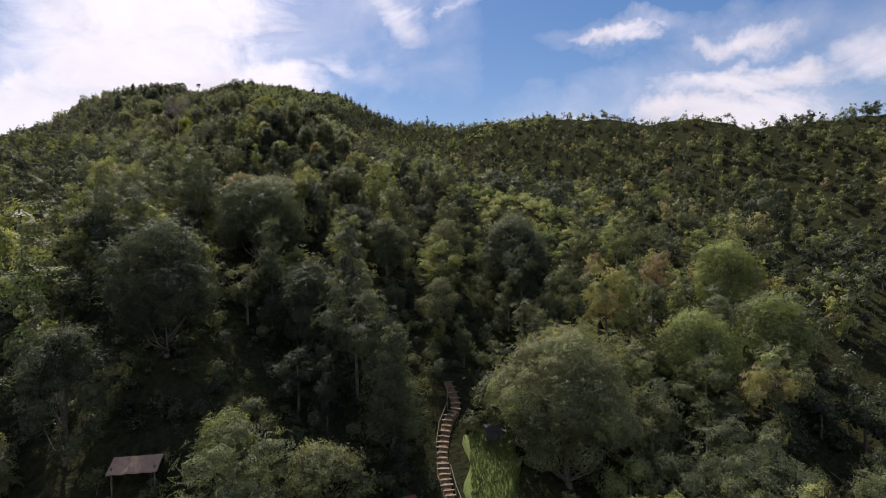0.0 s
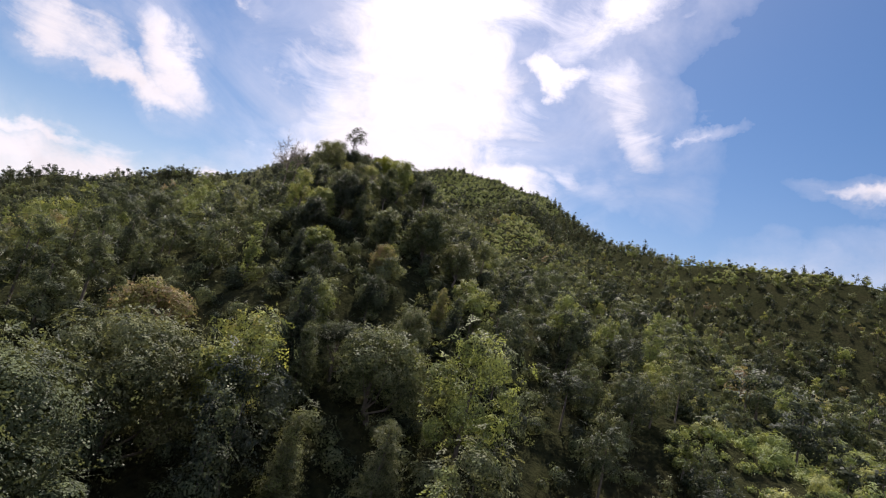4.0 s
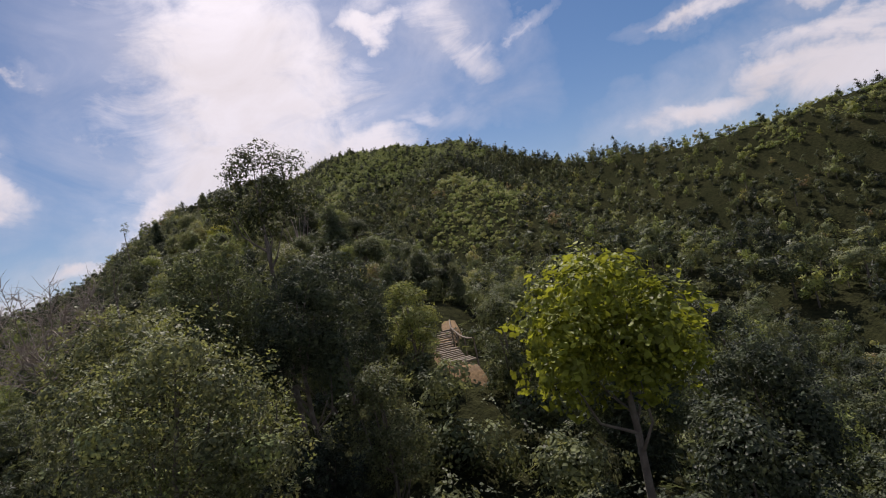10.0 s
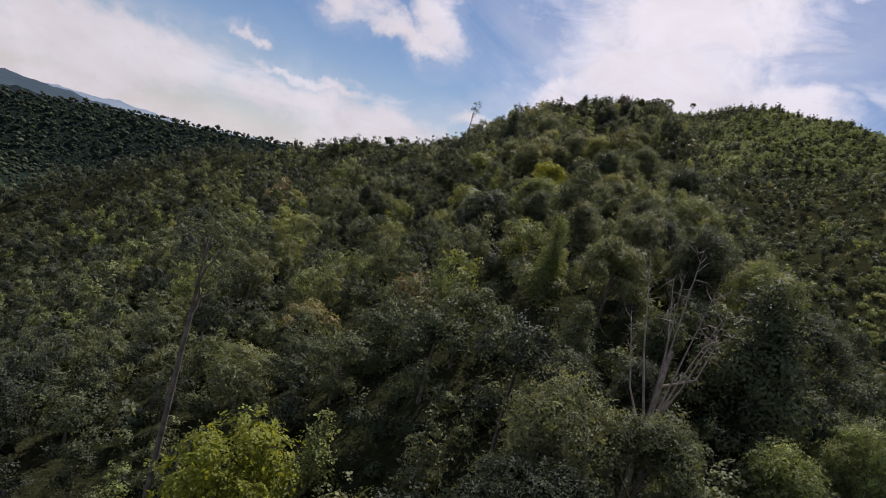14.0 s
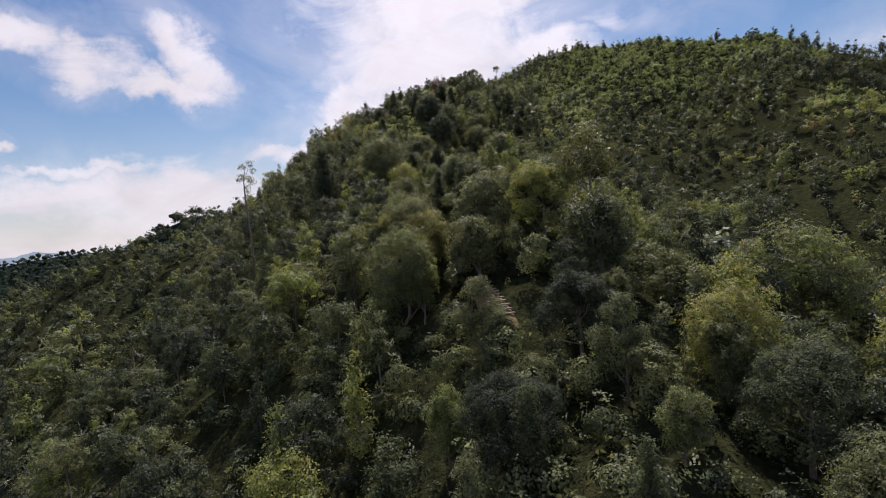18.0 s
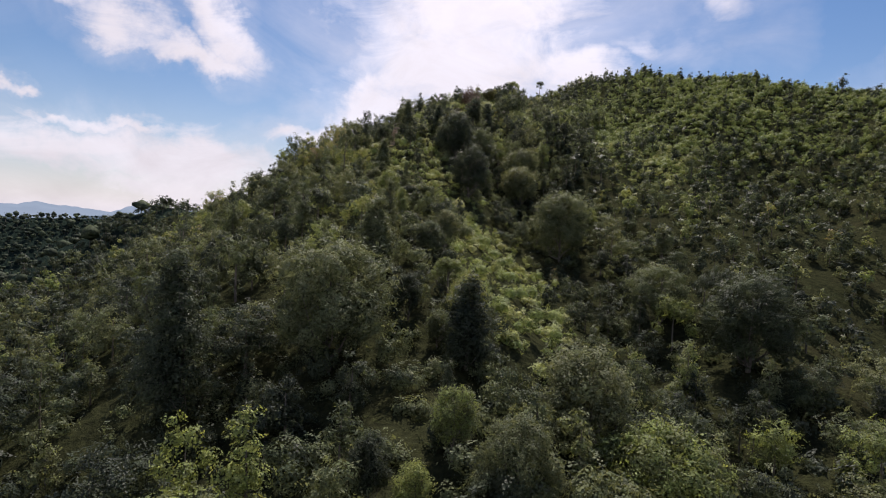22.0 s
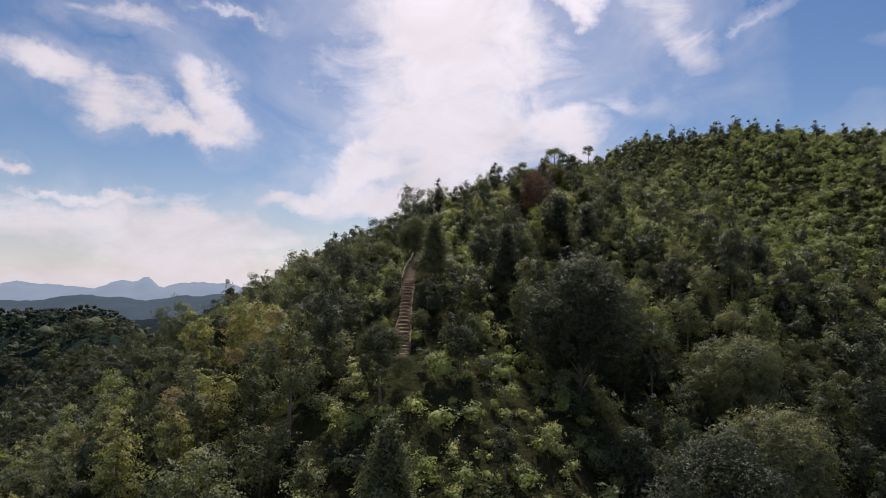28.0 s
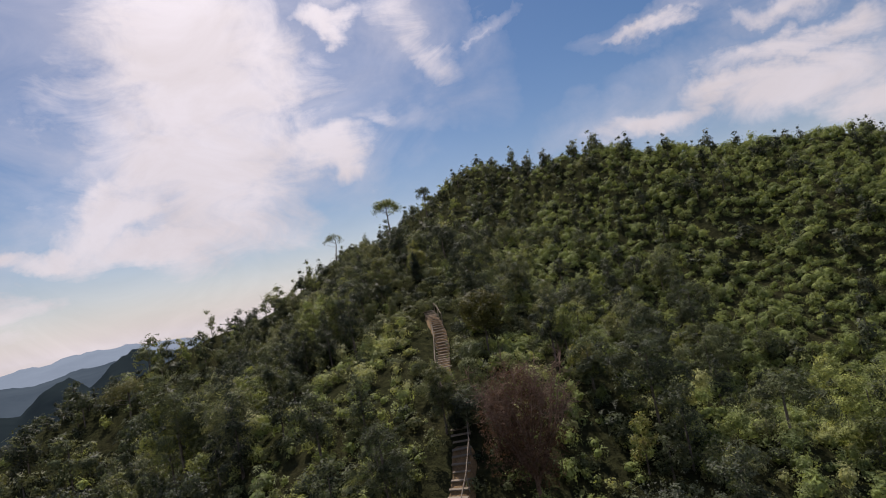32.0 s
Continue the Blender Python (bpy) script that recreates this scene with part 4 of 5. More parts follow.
for i, kd in enumerate(KINDS):
    crown, trunk, limbs = FULL[i]
    root = new("tree")
    part("crown", mesh_from("crown", crown[0], crown[1], [leaf_tree, heart_tree], True, None, crown[2], crown[3]), root)
    part("trunk", mesh_from("trunk", *trunk, [bark], True), root)
    for lb in limbs:
        part("limb", mesh_from("limb", *lb, [bark], True), root)
    tagged(root, WORDS[kd[0]] + " growing beside the ridge path", "tree", "trees along the ridge path")
    trees.append(root)
used = set()
near_z = ground_height(np.array([n[0] for n in near]), np.array([n[1] for n in near]))
for (x, y, pick, sz, rot, tint), z in zip(near, near_z):
    m = Matrix.Translation((x, y, z - 0.3)) @ Matrix.Rotation(rot, 4, "Z")
    ob = trees[pick]
    if pick in used:
        ob = copy_thing(ob, m)
    else:
        ob.matrix_basis = m
    used.add(pick)
    ob.scale = (sz, sz, sz * (0.85 + 0.35 * ((x * 7.3 + y * 3.1) % 1.0)))
for i, ob in enumerate(trees):
    if i not in used:
        ob.matrix_basis = Matrix.Translation((-70 - 5 * i, 120, h(-70 - 5 * i, 120) - 0.3))


# ---- single trees that stand out ----
def bare_branches(seed, height, spread, girth, forks, twigs):
    """A leafless tree: trunk, and forking limbs with twigs."""
    r = np.random.default_rng(seed)
    trunk = tube([[0, 0, -1.0], [0.05, 0, height * 0.3], [0.1, 0.05, height * 0.6]], [girth * 1.2, girth, girth * 0.6], 7)
    pieces = []
    for i in range(forks):
        a = 2.4 * i + r.uniform(-0.4, 0.4)
        z0 = height * (r.uniform(0.62, 0.85) if height > 12 else r.uniform(0.15, 0.5))
        end = np.array([math.cos(a) * spread * r.uniform(0.5, 1), math.sin(a) * spread * r.uniform(0.5, 1), height * r.uniform(0.7, 1.0)])
        start = np.array([0.05, 0, z0])
        midp = start * 0.5 + end * 0.5 + [0, 0, -0.06 * height] + r.normal(size=3) * 0.15
        fork = [tube([start, midp, end], [girth * 0.5, girth * 0.33, girth * 0.08], 5)]
        for j in range(twigs):
            t = r.uniform(0.35, 1.0)
            p = midp * (1 - t) + end * t
            q = p + unit(r.normal(size=3) + [0, 0, 0.6]) * spread * r.uniform(0.2, 0.45)
            fork.append(tube([p, (p + q) / 2 + r.normal(size=3) * 0.08, q], [girth * 0.16, girth * 0.11, girth * 0.04], 4))
        pieces.append(join(fork))
    return trunk, pieces


def lone_tree(x, y, kind, seed, count, girth, top, label, mat=None, heart=None, heart_size=0.5):
    """A tree of its own whose top stands at the height top."""
    form, w, hh, masses, leaf = kind
    r = np.random.default_rng(seed)
    z = h(x, y)
    base = max(0.5, top - z - hh)
    bl = blobs_of(r, form, masses)
    v, f, ms, lie = leaves_on(r, bl, (w, hh), count, leaf, heart, True, 0.25, 0.3 if heart is None else 0.8, heart_size)
    trunk, limbs = limbs_of(r, bl, (w, hh), base, girth)
    root = new("tree")
    root.location = (x, y, z + base)
    part("crown", mesh_from("crown", v, f, [mat or leaf_tree, mat or heart_tree], True, None, ms, lie), root)
    part("trunk", mesh_from("trunk", *trunk, [bark], True), root)
    for lb in limbs:
        part("limb", mesh_from("limb", *lb, [bark], True), root)
    return tagged(root, label, "tree")


def marked_tree(x, y, wide, high, top, form, tint, words, seed):
    """One of the trees that stand out by their size or colour."""
    r = np.random.default_rng(seed)
    high = min(top - 0.5, high * 1.4)
    base = top - high
    bl = blobs_of(r, form, int(18 + 1.8 * wide))
    leaf = 0.22 + 0.012 * wide
    v, f, ms, lie = leaves_on(r, bl, (wide, high), int(min(6500, 2200 + 34 * wide * high)), leaf, ICO1, False, 0.2, 0.65, 0.74 if form != "open" else 0.45)
    trunk, limbs = limbs_of(r, bl, (wide, high), base, 0.06 + 0.016 * wide)
    root = new("tree")
    root.location = (x, y, h(x, y) + base)
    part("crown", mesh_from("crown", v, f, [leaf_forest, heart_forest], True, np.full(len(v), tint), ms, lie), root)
    part("trunk", mesh_from("trunk", *trunk, [bark], True), root)
    for lb in limbs:
        part("limb", mesh_from("limb", *lb, [bark], True), root)
    return tagged(root, words, "tree")


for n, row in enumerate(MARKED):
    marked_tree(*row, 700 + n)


def dead_tree(x, y, seed, height, spread, girth, forks, twigs, label, mat):
    trunk, limbs = bare_branches(seed, height, spread, girth, forks, twigs)
    root = new("dead_tree")
    root.location = (x, y, h(x, y))
    part("trunk", mesh_from("trunk", *trunk, [mat], True), root)
    for lb in limbs:
        part("branch", mesh_from("branch", *lb, [mat], True), root)
    return tagged(root, label, "tree")


# the lone airy tree on the first knoll, and the pale bare one beside it
lone_tree(-56.4, 143.8, ("open", 4.3, 3.8, 24, 0.13), 401, 5200, 0.08, 83.0, "lone airy tree standing above the ridge line", leaf_fine)
lone_tree(-88, 171, ("open", 3.4, 4.5, 12, 0.22), 402, 520, 0.12, 86.5, "tall thin tree rising above the canopy")
dead_tree(-76, 153, 403, 17.5, 3.6, 0.11, 30, 26, "pale leafless tree with fine bare twigs", dead_wood)
dead_tree(-43.2, 128.2, 404, 3.4, 2.4, 0.04, 22, 16, "bare dead branches among green shrubs", dead_wood)
dead_tree(-74, 181, 405, 9.0, 1.8, 0.10, 9, 8, "dry pale treetop of bare twigs", dead_wood)
# the dry brown tree and the clipped-looking round bush by the upper steps
brown = dead_tree(-212.6, 400, 406, 9.0, 3.0, 0.12, 36, 24, "dried brown tree with dense dead twigs beside the steps", brown_twig)
r9 = np.random.default_rng(407)
bv, bf, _, bl = leaves_on(r9, blobs_of(r9, "round", 22), (5.2, 8.8), 5200, 0.22, None, True, 0.1, 0.2)
part("crown", mesh_from("crown", bv + [0, 0, 0.2], bf, [brown_leaf], True, None, None, bl), brown, "sparse dry brown leaves")
lone_tree(-215.6, 418, ("round", 5.2, 3.8, 20, 0.22), 408, 2600, 0.08, 162.6, "dense rounded olive-green bush beside the steps", leaf_olive, ICO2, 0.92)
lone_tree(-46.4, 139.0, ("round", 4.4, 3.6, 18, 0.30), 421, 1700, 0.09, 77.0, "bright yellow-green leafy tree beside the path", leaf_vivid, ICO1, 0.7)
lone_tree(-50.7, 132.2, ("flat", 3.0, 1.6, 12, 0.26), 422, 800, 0.06, 70.9, "low bright yellow-green shrub on the knoll", leaf_vivid, ICO1, 0.7)
lone_tree(-83, 171.5, ("round", 5.4, 4.4, 16, 0.32), 423, 1500, 0.10, 80.0, "rounded yellow-green tree below the ridge", leaf_vivid, ICO1, 0.7)
lone_tree(-104, 212.6, ("flat", 5.0, 3.2, 16, 0.30), 424, 1500, 0.08, 96.0, "spreading yellow-green tree beside the path", leaf_vivid, ICO1, 0.7)
for bx, by, bw, sd in ((-216.6, 406.0, 2.4, 430), (-218.6, 409.0, 2.2, 431), (-217.4, 394.0, 2.2, 432), (-219.2, 395.6, 1.8, 433)):
    lone_tree(bx, by, ("round", bw, bw * 0.8, 10, 0.26), sd, 420, 0.04, h(bx, by) + bw * 0.8 + 0.5, "leafy green shrub growing over the steps", None, ICO1, 0.7)
for bx, by, bw, sd in ((-208.6, 353.0, 2.6, 440), (-208.0, 357.5, 2.2, 441), (-213.6, 361.5, 2.4, 442), (-213.4, 366.5, 2.0, 443)):
    lone_tree(bx, by, ("round", bw, bw * 0.8, 10, 0.26), sd, 420, 0.04, h(bx, by) + bw * 0.8 + 0.5, "leafy green shrub crowding the steps", None, ICO1, 0.7)
lone_tree(-53.8, 135.4, ("round", 4.6, 4.6, 22, 0.15), 425, 5000, 0.09, 77.4, "dark rounded tree in front of the lone airy tree", None, ICO1, 0.7)
lone_tree(-57.2, 137.6, ("round", 4.8, 5.0, 22, 0.15), 426, 5000, 0.09, 78.2, "leafy dark green tree on the knoll", None, ICO1, 0.7)
lone_tree(-250.5, 484.0, ("flat", 5.0, 2.4, 14, 0.3), 427, 700, 0.12, 178.6, "small umbrella-shaped tree on the shoulder")
for bx, by, bw, bt, sd in ((-57.6, 142.0, 4.2, 80.0, 460), (-55.4, 145.6, 4.6, 79.4, 461), (-59.5, 146.0, 5.0, 79.2, 462), (-54.6, 141.6, 3.8, 78.6, 463)):
    lone_tree(bx, by, ("round", bw, bw * 1.15, 22, 0.16), sd, 3800, 0.09, bt, "leafy green tree on the crown of the knoll", None, ICO1, 0.7)
# umbrella-shaped tree on the skyline of the shoulder
lone_tree(-239, 490, ("flat", 7.4, 3.0, 20, 0.34), 409, 2200, 0.16, 184.2, "umbrella-shaped tree on the skyline", None, ICO1, 0.55)
lone_tree(-233, 508, ("flat", 4.6, 3.0, 12, 0.34), 410, 1200, 0.12, 188.4, "small rounded tree on the skyline", None, ICO1, 0.55)
lone_tree(-153, 247, ("open", 3.0, 4.0, 10, 0.25), 411, 450, 0.10, 111.0, "thin open tree standing up from the western shoulder")
lone_tree(-190, 318, ("tall", 2.6, 4.0, 10, 0.24), 412, 420, 0.10, 131.5, "slim young tree at the ridge edge")
lone_tree(-117, 247, ("round", 5.6, 4.6, 18, 0.26), 413, 1500, 0.12, 108.5, "pale-leaved rounded tree beside the path", leaf_pale, ICO1, 0.7)
lone_tree(-279, 452, ("flat", 8.5, 3.4, 18, 0.4), 414, 1200, 0.16, 158.0, "pale spreading tree on the lower shoulder", leaf_pale, ICO1, 0.7)


def palm(x, y, crown, reach, fronds, seed, label):
    """A palm: ringed trunk and arching feathered fronds."""
    r = np.random.default_rng(seed)
    z = h(x, y)
    root = new("palm")
    root.location = (x, y, z)
    up = crown - z
    tv, tf = tube([[0, 0, -0.8], [0.05, 0, up * 0.4], [0.1, 0.05, up * 0.8], [0.08, 0.05, up]], [0.17, 0.14, 0.13, 0.15], 9)
    part("trunk", mesh_from("trunk", tv, tf, [bark], True), root)
    shapes = []
    for arch in (0.55, 0.9, 0.2):
        rib, leafs = [], []
        for i in range(9):
            u = i / 8
            rib.append((reach * u * (1 - 0.18 * u), 0, reach * (arch * u - 0.85 * u * u)))
        rib = np.array(rib)
        pieces = [tube(rib, [0.035 * (1 - 0.8 * i / 8) for i in range(9)], 4)]
        lv = []
        for i in range(30):
            u = 0.12 + 0.87 * i / 29
            p = np.array([np.interp(u * 8, range(9), rib[:, c]) for c in range(3)])
            ln = 0.30 * reach * math.sin(math.pi * (0.14 + 0.80 * u)) * r.uniform(0.8, 1.1)
            for sd in (-1, 1):
                tip = p + [0.45 * ln, sd * ln * 0.75, -0.38 * ln]
                lv += [p + [-0.04, 0, 0], p + [0.05, 0, 0.01], tip]
        lv = np.array(lv)
        pieces.append((lv, np.arange(len(lv)).reshape(-1, 3)))
        fv, ff = join(pieces)
        shapes.append(mesh_from("frond", fv, ff, [frond_mat], False, None, None, np.tile([0.0, 0.0, 1.0], (len(fv), 1))))
    for i in range(fronds):
        ob = part("frond", shapes[i % 3], root)
        ob.location = (0.08, 0.05, up - 0.05)
        ob.rotation_euler = (r.uniform(-0.2, 0.2), r.uniform(-0.35, 0.15), 2.4 * i + r.uniform(-0.2, 0.2))
    return tagged(root, label, "palm tree")


frond_mat = leaf_material("palm_frond", [(0.0, (0.10, 0.13, 0.05)), (1.0, (0.16, 0.19, 0.07))], "object", 0.3, 0.3, 6.0, None)
palm(-114.1, 214.2, 90.3, 3.2, 15, 501, "palm with drooping silvery-green feathered fronds")
palm(-131.1, 266.3, 107.6, 3.0, 13, 502, "palm with arching pale feathered fronds among shrubs")
palm(-38.3, 46.1, h(-38.3, 46.1) + 1.2, 1.8, 9, 503, "low palm-like plant with bright arching leaves")
leaf_white = leaf_material("leaf_white", [(0.0, (0.34, 0.38, 0.28)), (1.0, (0.46, 0.49, 0.36))], "object", 0.4, 0.3, 5.0, None)
lone_tree(-109.4, 259.5, ("open", 5.0, 5.0, 14, 0.55), 504, 190, 0.08, 98.5, "thin tree with large silvery-white leaves", leaf_white)

for bx, by, bw, sd in ((-25.2, 44.4, 2.6, 450), (-28.6, 44.0, 2.2, 451), (-30.6, 46.2, 2.6, 452)):
    lone_tree(bx, by, ("round", bw, bw * 0.7, 10, 0.26), sd, 520, 0.04, h(bx, by) + bw * 0.7 + 0.4, "pale green shrub in front of the hut", leaf_pale, ICO1, 0.7)

# ---- the stepped path ----
def trail_points(gap):
    """Points at even spacing along the path: x, y and the heading."""
    pts, left = [], 0.0
    line = []
    for i in range(len(TRAIL) - 1):
        p0, p1, p2, p3 = (np.array(TRAIL[min(max(j, 0), len(TRAIL) - 1)], float) for j in (i - 1, i, i + 1, i + 2))
        for t in np.linspace(0, 1, 40, endpoint=False):
            line.append(0.5 * ((2 * p1) + (p2 - p0) * t + (2 * p0 - 5 * p1 + 4 * p2 - p3) * t * t + (3 * p1 - p0 - 3 * p2 + p3) * t ** 3))
    line = np.array(line)
    run = np.concatenate([[0], np.cumsum(np.linalg.norm(np.diff(line, axis=0), axis=1))])
    s = np.arange(0, run[-1], gap)
    xy = np.column_stack([np.interp(s, run, line[:, 0]), np.interp(s, run, line[:, 1])])
    head = np.gradient(xy, axis=0)
    return xy, np.arctan2(-head[:, 0], head[:, 1])


xy, head = trail_points(1.0)
sec = [(-0.85, -0.7), (-0.52, 0.16), (-0.3, 0.26), (0.28, 0.24), (0.52, 0.16), (0.85, -0.7)]
z = ground_height(xy[:, 0], xy[:, 1])
vv = []
keep = np.zeros(len(xy), bool)
for y0, y1 in ((43, 66), (149, 164.5), (234, 240), (352.5, 393), (395.5, 405), (410, 428)):
    keep |= (xy[:, 1] > y0) & (xy[:, 1] < y1)
ends = keep & ~(np.roll(keep, 1) & np.roll(keep, -1))
for (x, y), a, zz, e in zip(xy, head, z, ends):
    zz = zz - (0.8 if e else 0.0)
    wob = 0.15 * math.sin(x * 1.7) + 0.1 * math.sin(y * 2.3)
    for o, up in sec:
        oo = o * (1 + wob)
        vv.append((x + math.cos(a) * oo, y + math.sin(a) * oo, zz + up))
ns = len(sec)
ff = [(i * ns + j, i * ns + j + 1, (i + 1) * ns + j + 1, (i + 1) * ns + j) for i in range(len(xy) - 1) if keep[i] and keep[i + 1] for j in range(ns - 1)]
path = new("path", mesh_from("path", vv, ff, [earth], True))
tagged(path, "trodden orange-brown earth path along the ridge", "path", kind="structure")


def box_mesh(name, sx, sy, sz, mat, bevel=0.012):
    bm = bmesh.new()
    bmesh.ops.create_cube(bm, size=1.0, matrix=Matrix.Diagonal((sx, sy, sz, 1)))
    bmesh.ops.bevel(bm, geom=bm.edges[:], offset=bevel, segments=1, affect="EDGES")
    me = bpy.data.meshes.new(name)
    bm.to_mesh(me)
    bm.free()
    me.materials.append(mat)
    return me


PLANK = [box_mesh("step", 1.20, 0.24, 0.08, plank_mat), box_mesh("step", 1.12, 0.21, 0.07, plank_mat), box_mesh("step", 1.26, 0.26, 0.08, plank_mat)]
xy, head = trail_points(0.58)
z = ground_height(xy[:, 0], xy[:, 1]) + 0.34
FLIGHTS = [(46, 65, "lower"), (151, 162, "saddle"), (235, 239, "ridge"), (308, 311, "ridge"), (353.5, 395, "upper"), (395, 428, "upper")]
rs = np.random.default_rng(77)
for y0, y1, where in FLIGHTS:
    sel = [i for i in range(len(xy)) if y0 <= xy[i, 1] < y1]
    root = new("stairway")
    ox, oy, oz = xy[sel[0], 0], xy[sel[0], 1], z[sel[0]]
    root.location = (ox, oy, oz)
    tagged(root, "weathered plank steps with a pole handrail climbing the ridge", "stairs", "flights of steps on the ridge")
    for i in sel:
        ob = part("step", PLANK[int(rs.integers(0, 3))], root)
        ob.location = (xy[i, 0] - ox + rs.uniform(-0.05, 0.05), xy[i, 1] - oy, z[i] - oz + rs.uniform(-0.02, 0.02))
        ob.rotation_euler = (rs.uniform(-0.04, 0.04), rs.uniform(-0.035, 0.035), head[i] + rs.uniform(-0.06, 0.06))
    side = 0.62
    marks = sel[::4] if where != "ridge" else []
    for n, i in enumerate(marks):
        if n % 7 == 5:
            side = -side
        px, py = xy[i, 0] + math.cos(head[i]) * side, xy[i, 1] + math.sin(head[i]) * side
        base = np.array([px - ox, py - oy, z[i] - oz])
        post = tube([base - [0, 0, 0.5], base + [rs.uniform(-0.04, 0.04), 0, 0.95]], [0.045, 0.035], 6)
        part("post", mesh_from("post", *post, [plank_mat], True), root)
        if n and n % 7 != 5:
            rail = tube([last + [0, 0, 0.92], (last + base) / 2 + [0, 0, 0.90 + rs.uniform(-0.03, 0.03)], base + [0, 0, 0.92]], [0.04, 0.04, 0.038], 6)
            part("handrail", mesh_from("handrail", *rail, [plank_mat], True), root)
        last = base


# ---- the clearing at the foot of the steps ----
k = Mat("thatch")
t1, t2 = k.noise(2.2, 5, 0.6), k.noise(26.0, 4, 0.7)
k.color(k.mix(0.5, k.ramp(t1, [(0.3, (0.32, 0.20, 0.13)), (0.7, (0.52, 0.35, 0.24))]), k.ramp(t2, [(0.3, (0.16, 0.10, 0.07)), (0.7, (0.46, 0.32, 0.22))])))
k.b.inputs["Roughness"].default_value = 0.95
k.bump(t2, 0.8, 0.03)
thatch = k.m
k = Mat("rusty_sheet")
r1 = k.noise(1.8, 5, 0.65)
k.color(k.ramp(r1, [(0.3, (0.16, 0.042, 0.030)), (0.55, (0.25, 0.075, 0.050)), (0.75, (0.33, 0.15, 0.10))]))
k.b.inputs["Roughness"].default_value = 0.6
k.b.inputs["Metallic"].default_value = 0.2
rusty = k.m
k = Mat("grey_board")
k.color(k.ramp(k.noise(3.0, 5, 0.6), [(0.3, (0.04, 0.045, 0.06)), (0.7, (0.10, 0.10, 0.115))]))
k.b.inputs["Roughness"].default_value = 0.85
grey_board = k.m
k = Mat("lawn")
l1, l2 = k.noise(0.7, 5, 0.6), k.noise(7.0, 4, 0.7)
k.color(k.mix(0.5, k.ramp(l1, [(0.35, (0.060, 0.085, 0.020)), (0.65, (0.15, 0.18, 0.040))]), k.ramp(l2, [(0.3, (0.06, 0.10, 0.018)), (0.7, (0.18, 0.22, 0.045))])))
k.b.inputs["Roughness"].default_value = 0.9
k.bump(l2, 0.8, 0.08)
lawn_mat = k.m

# mown grass on a shelf beside the steps
gv, gf = [], []
nu, nw = 16, 14
for j in range(nw + 1):
    for i in range(nu + 1):
        x, y = 0.2 + 5.4 * i / nu + 0.4 * math.sin(j * 0.9), 49.5 + 10.5 * j / nw
        gv.append((x, y, h(x, y) + 0.30 - (0.9 if i in (0, nu) or j in (0, nw) else 0)))
for j in range(nw):
    for i in range(nu):
        a = j * (nu + 1) + i
        gf.append((a, a + 1, a + nu + 2, a + nu + 1))
tagged(new("lawn", mesh_from("lawn", gv, gf, [lawn_mat], True)), "sunlit patch of short bright grass beside the steps", "grass", kind="structure")
blade = []
for i in range(7000):
    x, y = rng.uniform(0.8, 5.4), rng.uniform(50, 59.6)
    a, t = rng.uniform(0, 6.28), rng.uniform(0.10, 0.42)
    zz = h(x, y) + 0.28
    blade.append([(x - 0.03 * math.cos(a), y - 0.03 * math.sin(a), zz), (x + 0.03 * math.cos(a), y + 0.03 * math.sin(a), zz), (x + rng.uniform(-0.08, 0.08), y + rng.uniform(-0.08, 0.08), zz + t)])
blade = np.array(blade).reshape(-1, 3)
tagged(new("grass_tufts", mesh_from("grass_tufts", blade, np.arange(len(blade)).reshape(-1, 3), [lawn_mat])), "short grass blades on the clearing", "grass", kind="stuff")


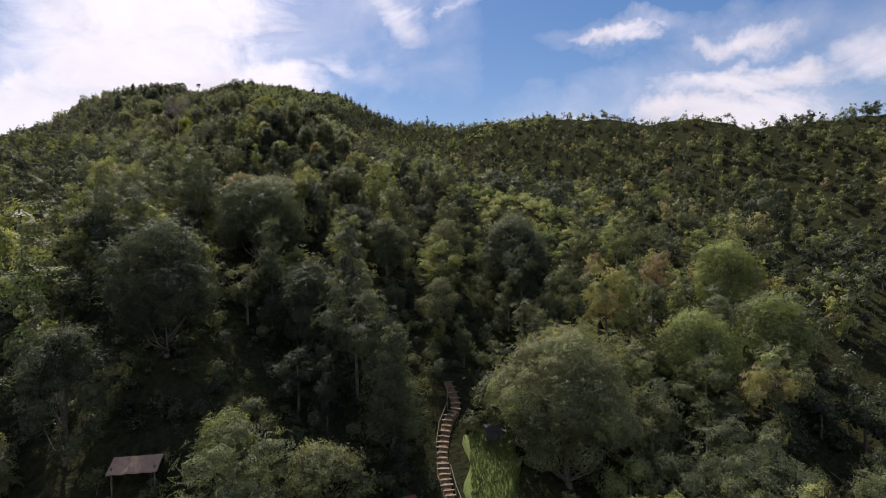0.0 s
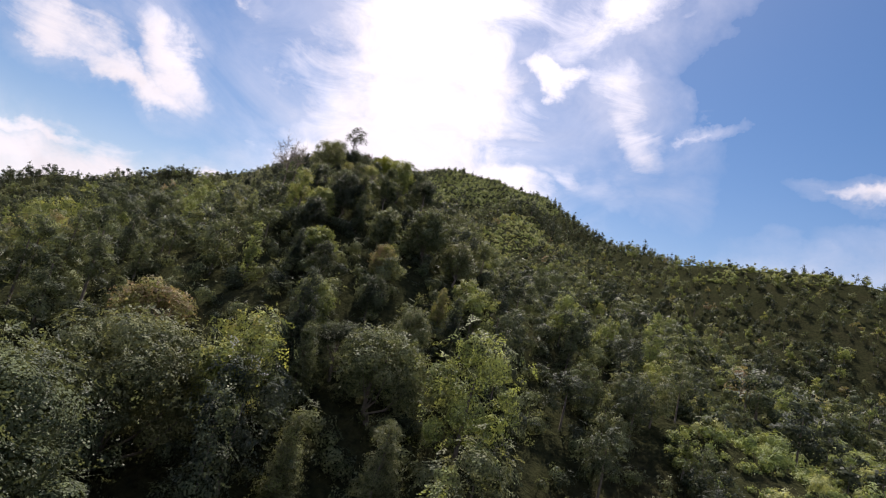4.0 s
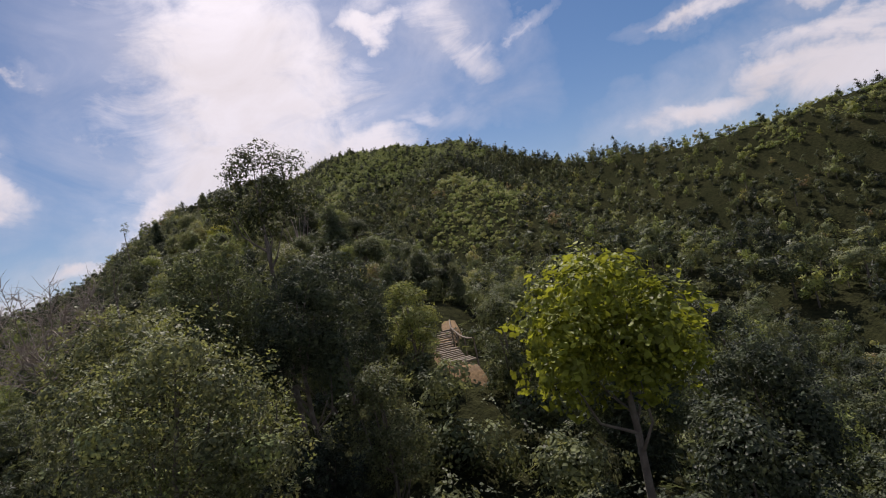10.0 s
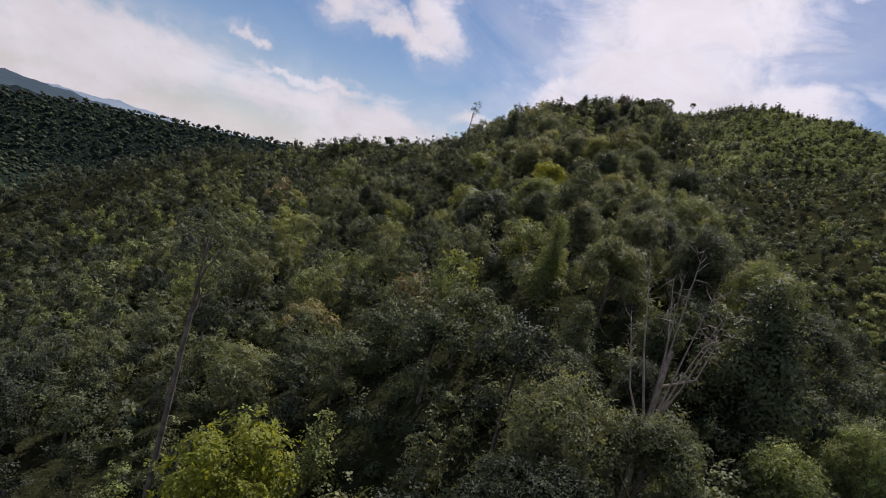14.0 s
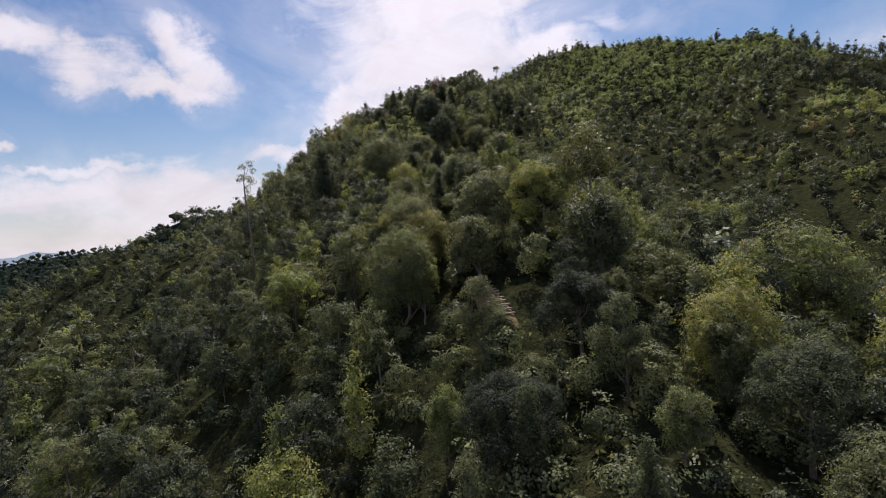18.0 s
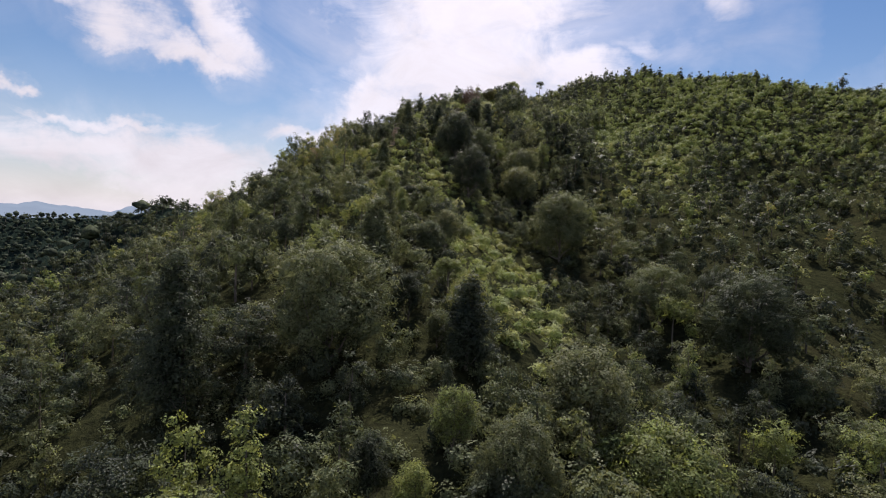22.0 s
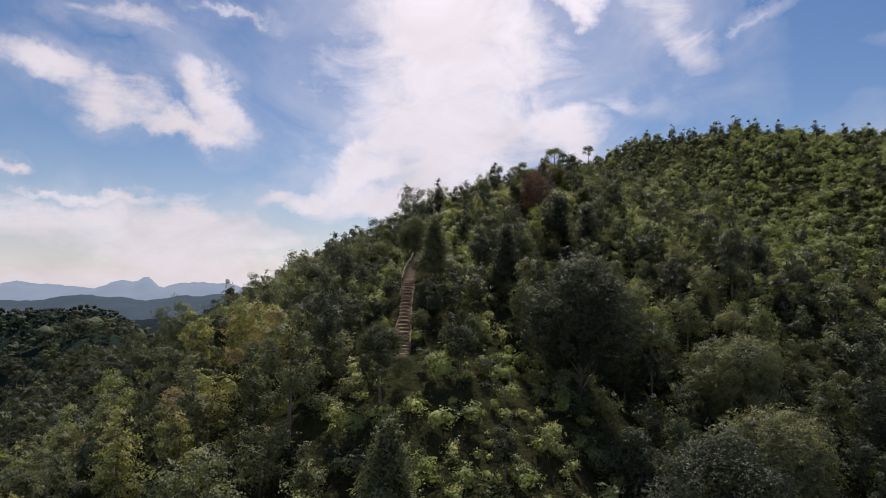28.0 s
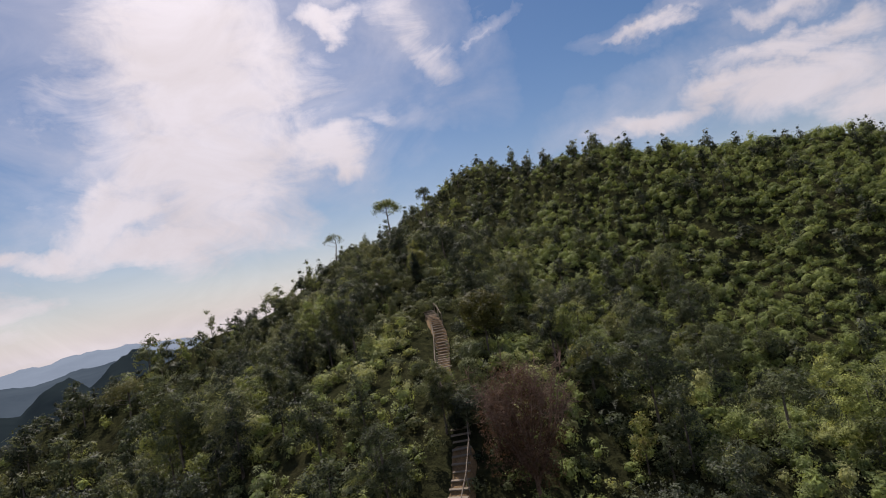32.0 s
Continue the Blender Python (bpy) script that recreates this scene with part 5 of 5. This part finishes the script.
def hut(x, y, top, wide, deep, rise, turn, roof_mat, label, posts=True, ribs=0):
    """A small open hut: ridge roof of two thick slopes on posts."""
    z = h(x, y)
    root = new("hut")
    root.location = (x, y, z)
    root.rotation_euler = (0, 0, radians(turn))
    eave = top - z - rise
    for sgn in (-1, 1):
        bm = bmesh.new()
        n = 10
        for side in (0, 1):
            for i in range(n + 1):
                u = -wide / 2 + wide * i / n
                sag = 0.05 * math.sin(i * 2.1 + sgn)
                bm.verts.new((u, sgn * deep / 2 * 1.0, eave + sag - 0.14 * side))
                bm.verts.new((u, sgn * 0.02, eave + rise + sag * 0.5 - 0.14 * side))
        bm.verts.ensure_lookup_table()
        o = 2 * (n + 1)
        for i in range(n):
            a = 2 * i
            bm.faces.new([bm.verts[q] for q in (a, a + 2, a + 3, a + 1)])
            bm.faces.new([bm.verts[q] for q in (o + a, o + a + 1, o + a + 3, o + a + 2)])
            bm.faces.new([bm.verts[q] for q in (a, o + a, o + a + 2, a + 2)])
            bm.faces.new([bm.verts[q] for q in (a + 1, a + 3, o + a + 3, o + a + 1)])
        bm.faces.new([bm.verts[q] for q in (0, 1, o + 1, o)])
        bm.faces.new([bm.verts[q] for q in (2 * n, o + 2 * n, o + 2 * n + 1, 2 * n + 1)])
        bmesh.ops.recalc_face_normals(bm, faces=bm.faces[:])
        me = bpy.data.meshes.new("roof_slope")
        bm.to_mesh(me)
        bm.free()
        me.materials.append(roof_mat)
        slope = part("roof_slope", me, root)
        for i in range(ribs):
            u = -wide / 2 + wide * (i + 0.5) / ribs
            rv, rf = tube([(u, sgn * deep / 2, eave + 0.03), (u, sgn * 0.05, eave + rise + 0.03)], [0.03, 0.03], 5)
            part("roof_rib", mesh_from("roof_rib", rv, rf, [roof_mat], True), slope)
    for px in (-1, 1):
        for py in (-1, 1):
            v, f = tube([(px * wide * 0.42, py * deep * 0.40, -1.2), (px * wide * 0.42, py * deep * 0.40, eave + 0.3)], [0.08, 0.07], 7)
            part("post", mesh_from("post", v, f, [bark], True), root)
    return tagged(root, label, "hut")


hut(-27.4, 47.0, h(-27.4, 47.0) + 2.3, 3.9, 3.6, 0.7, 12, thatch, "small hut with a pale brown thatched roof among trees")
hut(-5.6, 50.0, 17.3, 3.0, 2.8, 0.7, 30, rusty, "low shelter with a rusty red sheet roof", ribs=7)
hut(0.8, 48.6, 16.9, 2.4, 2.4, 0.6, -35, rusty, "low shelter with a rusty red sheet roof beside the steps", ribs=6)


def shed(x, y, w, d, hh, turn, label):
    """A small board shed with a lean-to roof."""
    root = new("shed")
    root.location = (x, y, h(x, y) + 0.2)
    root.rotation_euler = (0, 0, radians(turn))
    for n in range(7):
        ob = part("board", box_mesh("board", w / 7 - 0.02, 0.04, hh, grey_board), root)
        ob.location = (-w / 2 + w * (n + 0.5) / 7, -d / 2, hh / 2)
    for sx in (-1, 1):
        ob = part("side_wall", box_mesh("side_wall", 0.04, d, hh, grey_board), root)
        ob.location = (sx * w / 2, 0, hh / 2)
    ob = part("roof", box_mesh("roof", w + 0.3, d + 0.4, 0.06, grey_board), root)
    ob.location, ob.rotation_euler = (0, 0, hh + 0.08), (0.12, 0, 0)
    return tagged(root, label, "shed")


shed(3.4, 59.0, 1.7, 1.2, 1.0, 8, "small dark board shed beside the grass")

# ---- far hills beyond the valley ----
# Air haze is painted on the hills: blue-grey colour plus a pale glow.
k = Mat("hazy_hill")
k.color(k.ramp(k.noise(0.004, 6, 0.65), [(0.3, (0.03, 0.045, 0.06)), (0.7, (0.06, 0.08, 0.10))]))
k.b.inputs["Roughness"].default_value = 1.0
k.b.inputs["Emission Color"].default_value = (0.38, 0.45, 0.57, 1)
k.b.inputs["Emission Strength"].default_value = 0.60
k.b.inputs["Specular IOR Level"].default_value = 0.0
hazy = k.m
# Nearer row: thinner painted haze, a dark blue tint with a faint glow.
k = Mat("haze_blue_hill")
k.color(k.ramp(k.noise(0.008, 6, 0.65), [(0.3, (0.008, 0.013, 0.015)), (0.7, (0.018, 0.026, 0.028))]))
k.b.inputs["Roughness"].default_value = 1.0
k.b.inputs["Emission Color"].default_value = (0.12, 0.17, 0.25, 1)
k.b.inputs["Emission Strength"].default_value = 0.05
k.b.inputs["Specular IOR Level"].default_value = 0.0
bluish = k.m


def hill_row(name, dist, base, tops, mat, seed, label):
    """A row of far hills on an arc; tops: azimuth, height over the base, half width in degrees."""
    az_all = np.linspace(20, 125, 260)
    line = np.zeros(260)
    for a, hh, w in tops:
        line = np.maximum(line, hh * np.exp(-((az_all - a) / w) ** 2))
    r = np.random.default_rng(seed)
    for f, amp in ((0.35, 0.03), (0.9, 0.03), (2.3, 0.02), (6.0, 0.01)):
        line += amp * line.max() * np.sin(az_all * f * 3 + r.uniform(0, 6)) * np.clip(line / line.max() + 0.25, 0, 1)
    v = []
    for dd, k2 in ((0.80, 0.0), (0.9, 0.5), (1.0, 1.0), (1.1, 0.5), (1.2, 0.0)):
        for a, z in zip(np.radians(az_all), line):
            v.append((-120 - math.sin(a) * dist * dd, 250 + math.cos(a) * dist * dd, base + z * k2 * (1 + 0.06 * math.sin(a * 90 + dd * 30)) - (60 if k2 == 0 else 0)))
    f = [(j * 260 + i, j * 260 + i + 1, (j + 1) * 260 + i + 1, (j + 1) * 260 + i) for j in range(4) for i in range(259)]
    return tagged(new(name, mesh_from(name, v, f, [mat], True)), label, "hills", kind="structure")


# Middle row: haze put in as a blue-grey tint and a weak glow.
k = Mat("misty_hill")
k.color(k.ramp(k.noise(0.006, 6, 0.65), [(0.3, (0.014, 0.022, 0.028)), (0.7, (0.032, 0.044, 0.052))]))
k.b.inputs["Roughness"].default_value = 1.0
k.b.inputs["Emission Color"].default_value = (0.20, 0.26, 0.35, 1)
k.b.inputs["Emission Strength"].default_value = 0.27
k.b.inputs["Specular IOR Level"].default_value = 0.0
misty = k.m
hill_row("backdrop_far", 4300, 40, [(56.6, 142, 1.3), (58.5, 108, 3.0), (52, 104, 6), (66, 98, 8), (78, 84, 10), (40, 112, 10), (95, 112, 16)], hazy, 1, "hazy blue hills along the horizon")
hill_row("backdrop_mid", 3000, 30, [(70, 44, 8), (61, 54, 6), (50, 58, 8), (38, 72, 8), (86, 78, 12)], misty, 3, "wooded hills across the plain, tinted with bluish haze")
hill_row("backdrop_near", 1900, 10, [(70, 56, 7), (63.5, 66, 3), (56, 30, 6), (50, 46, 6), (43, 92, 2.5), (38, 128, 3.5), (86, 58, 12)], bluish, 2, "dark wooded hills beyond the valley, tinted with bluish haze")
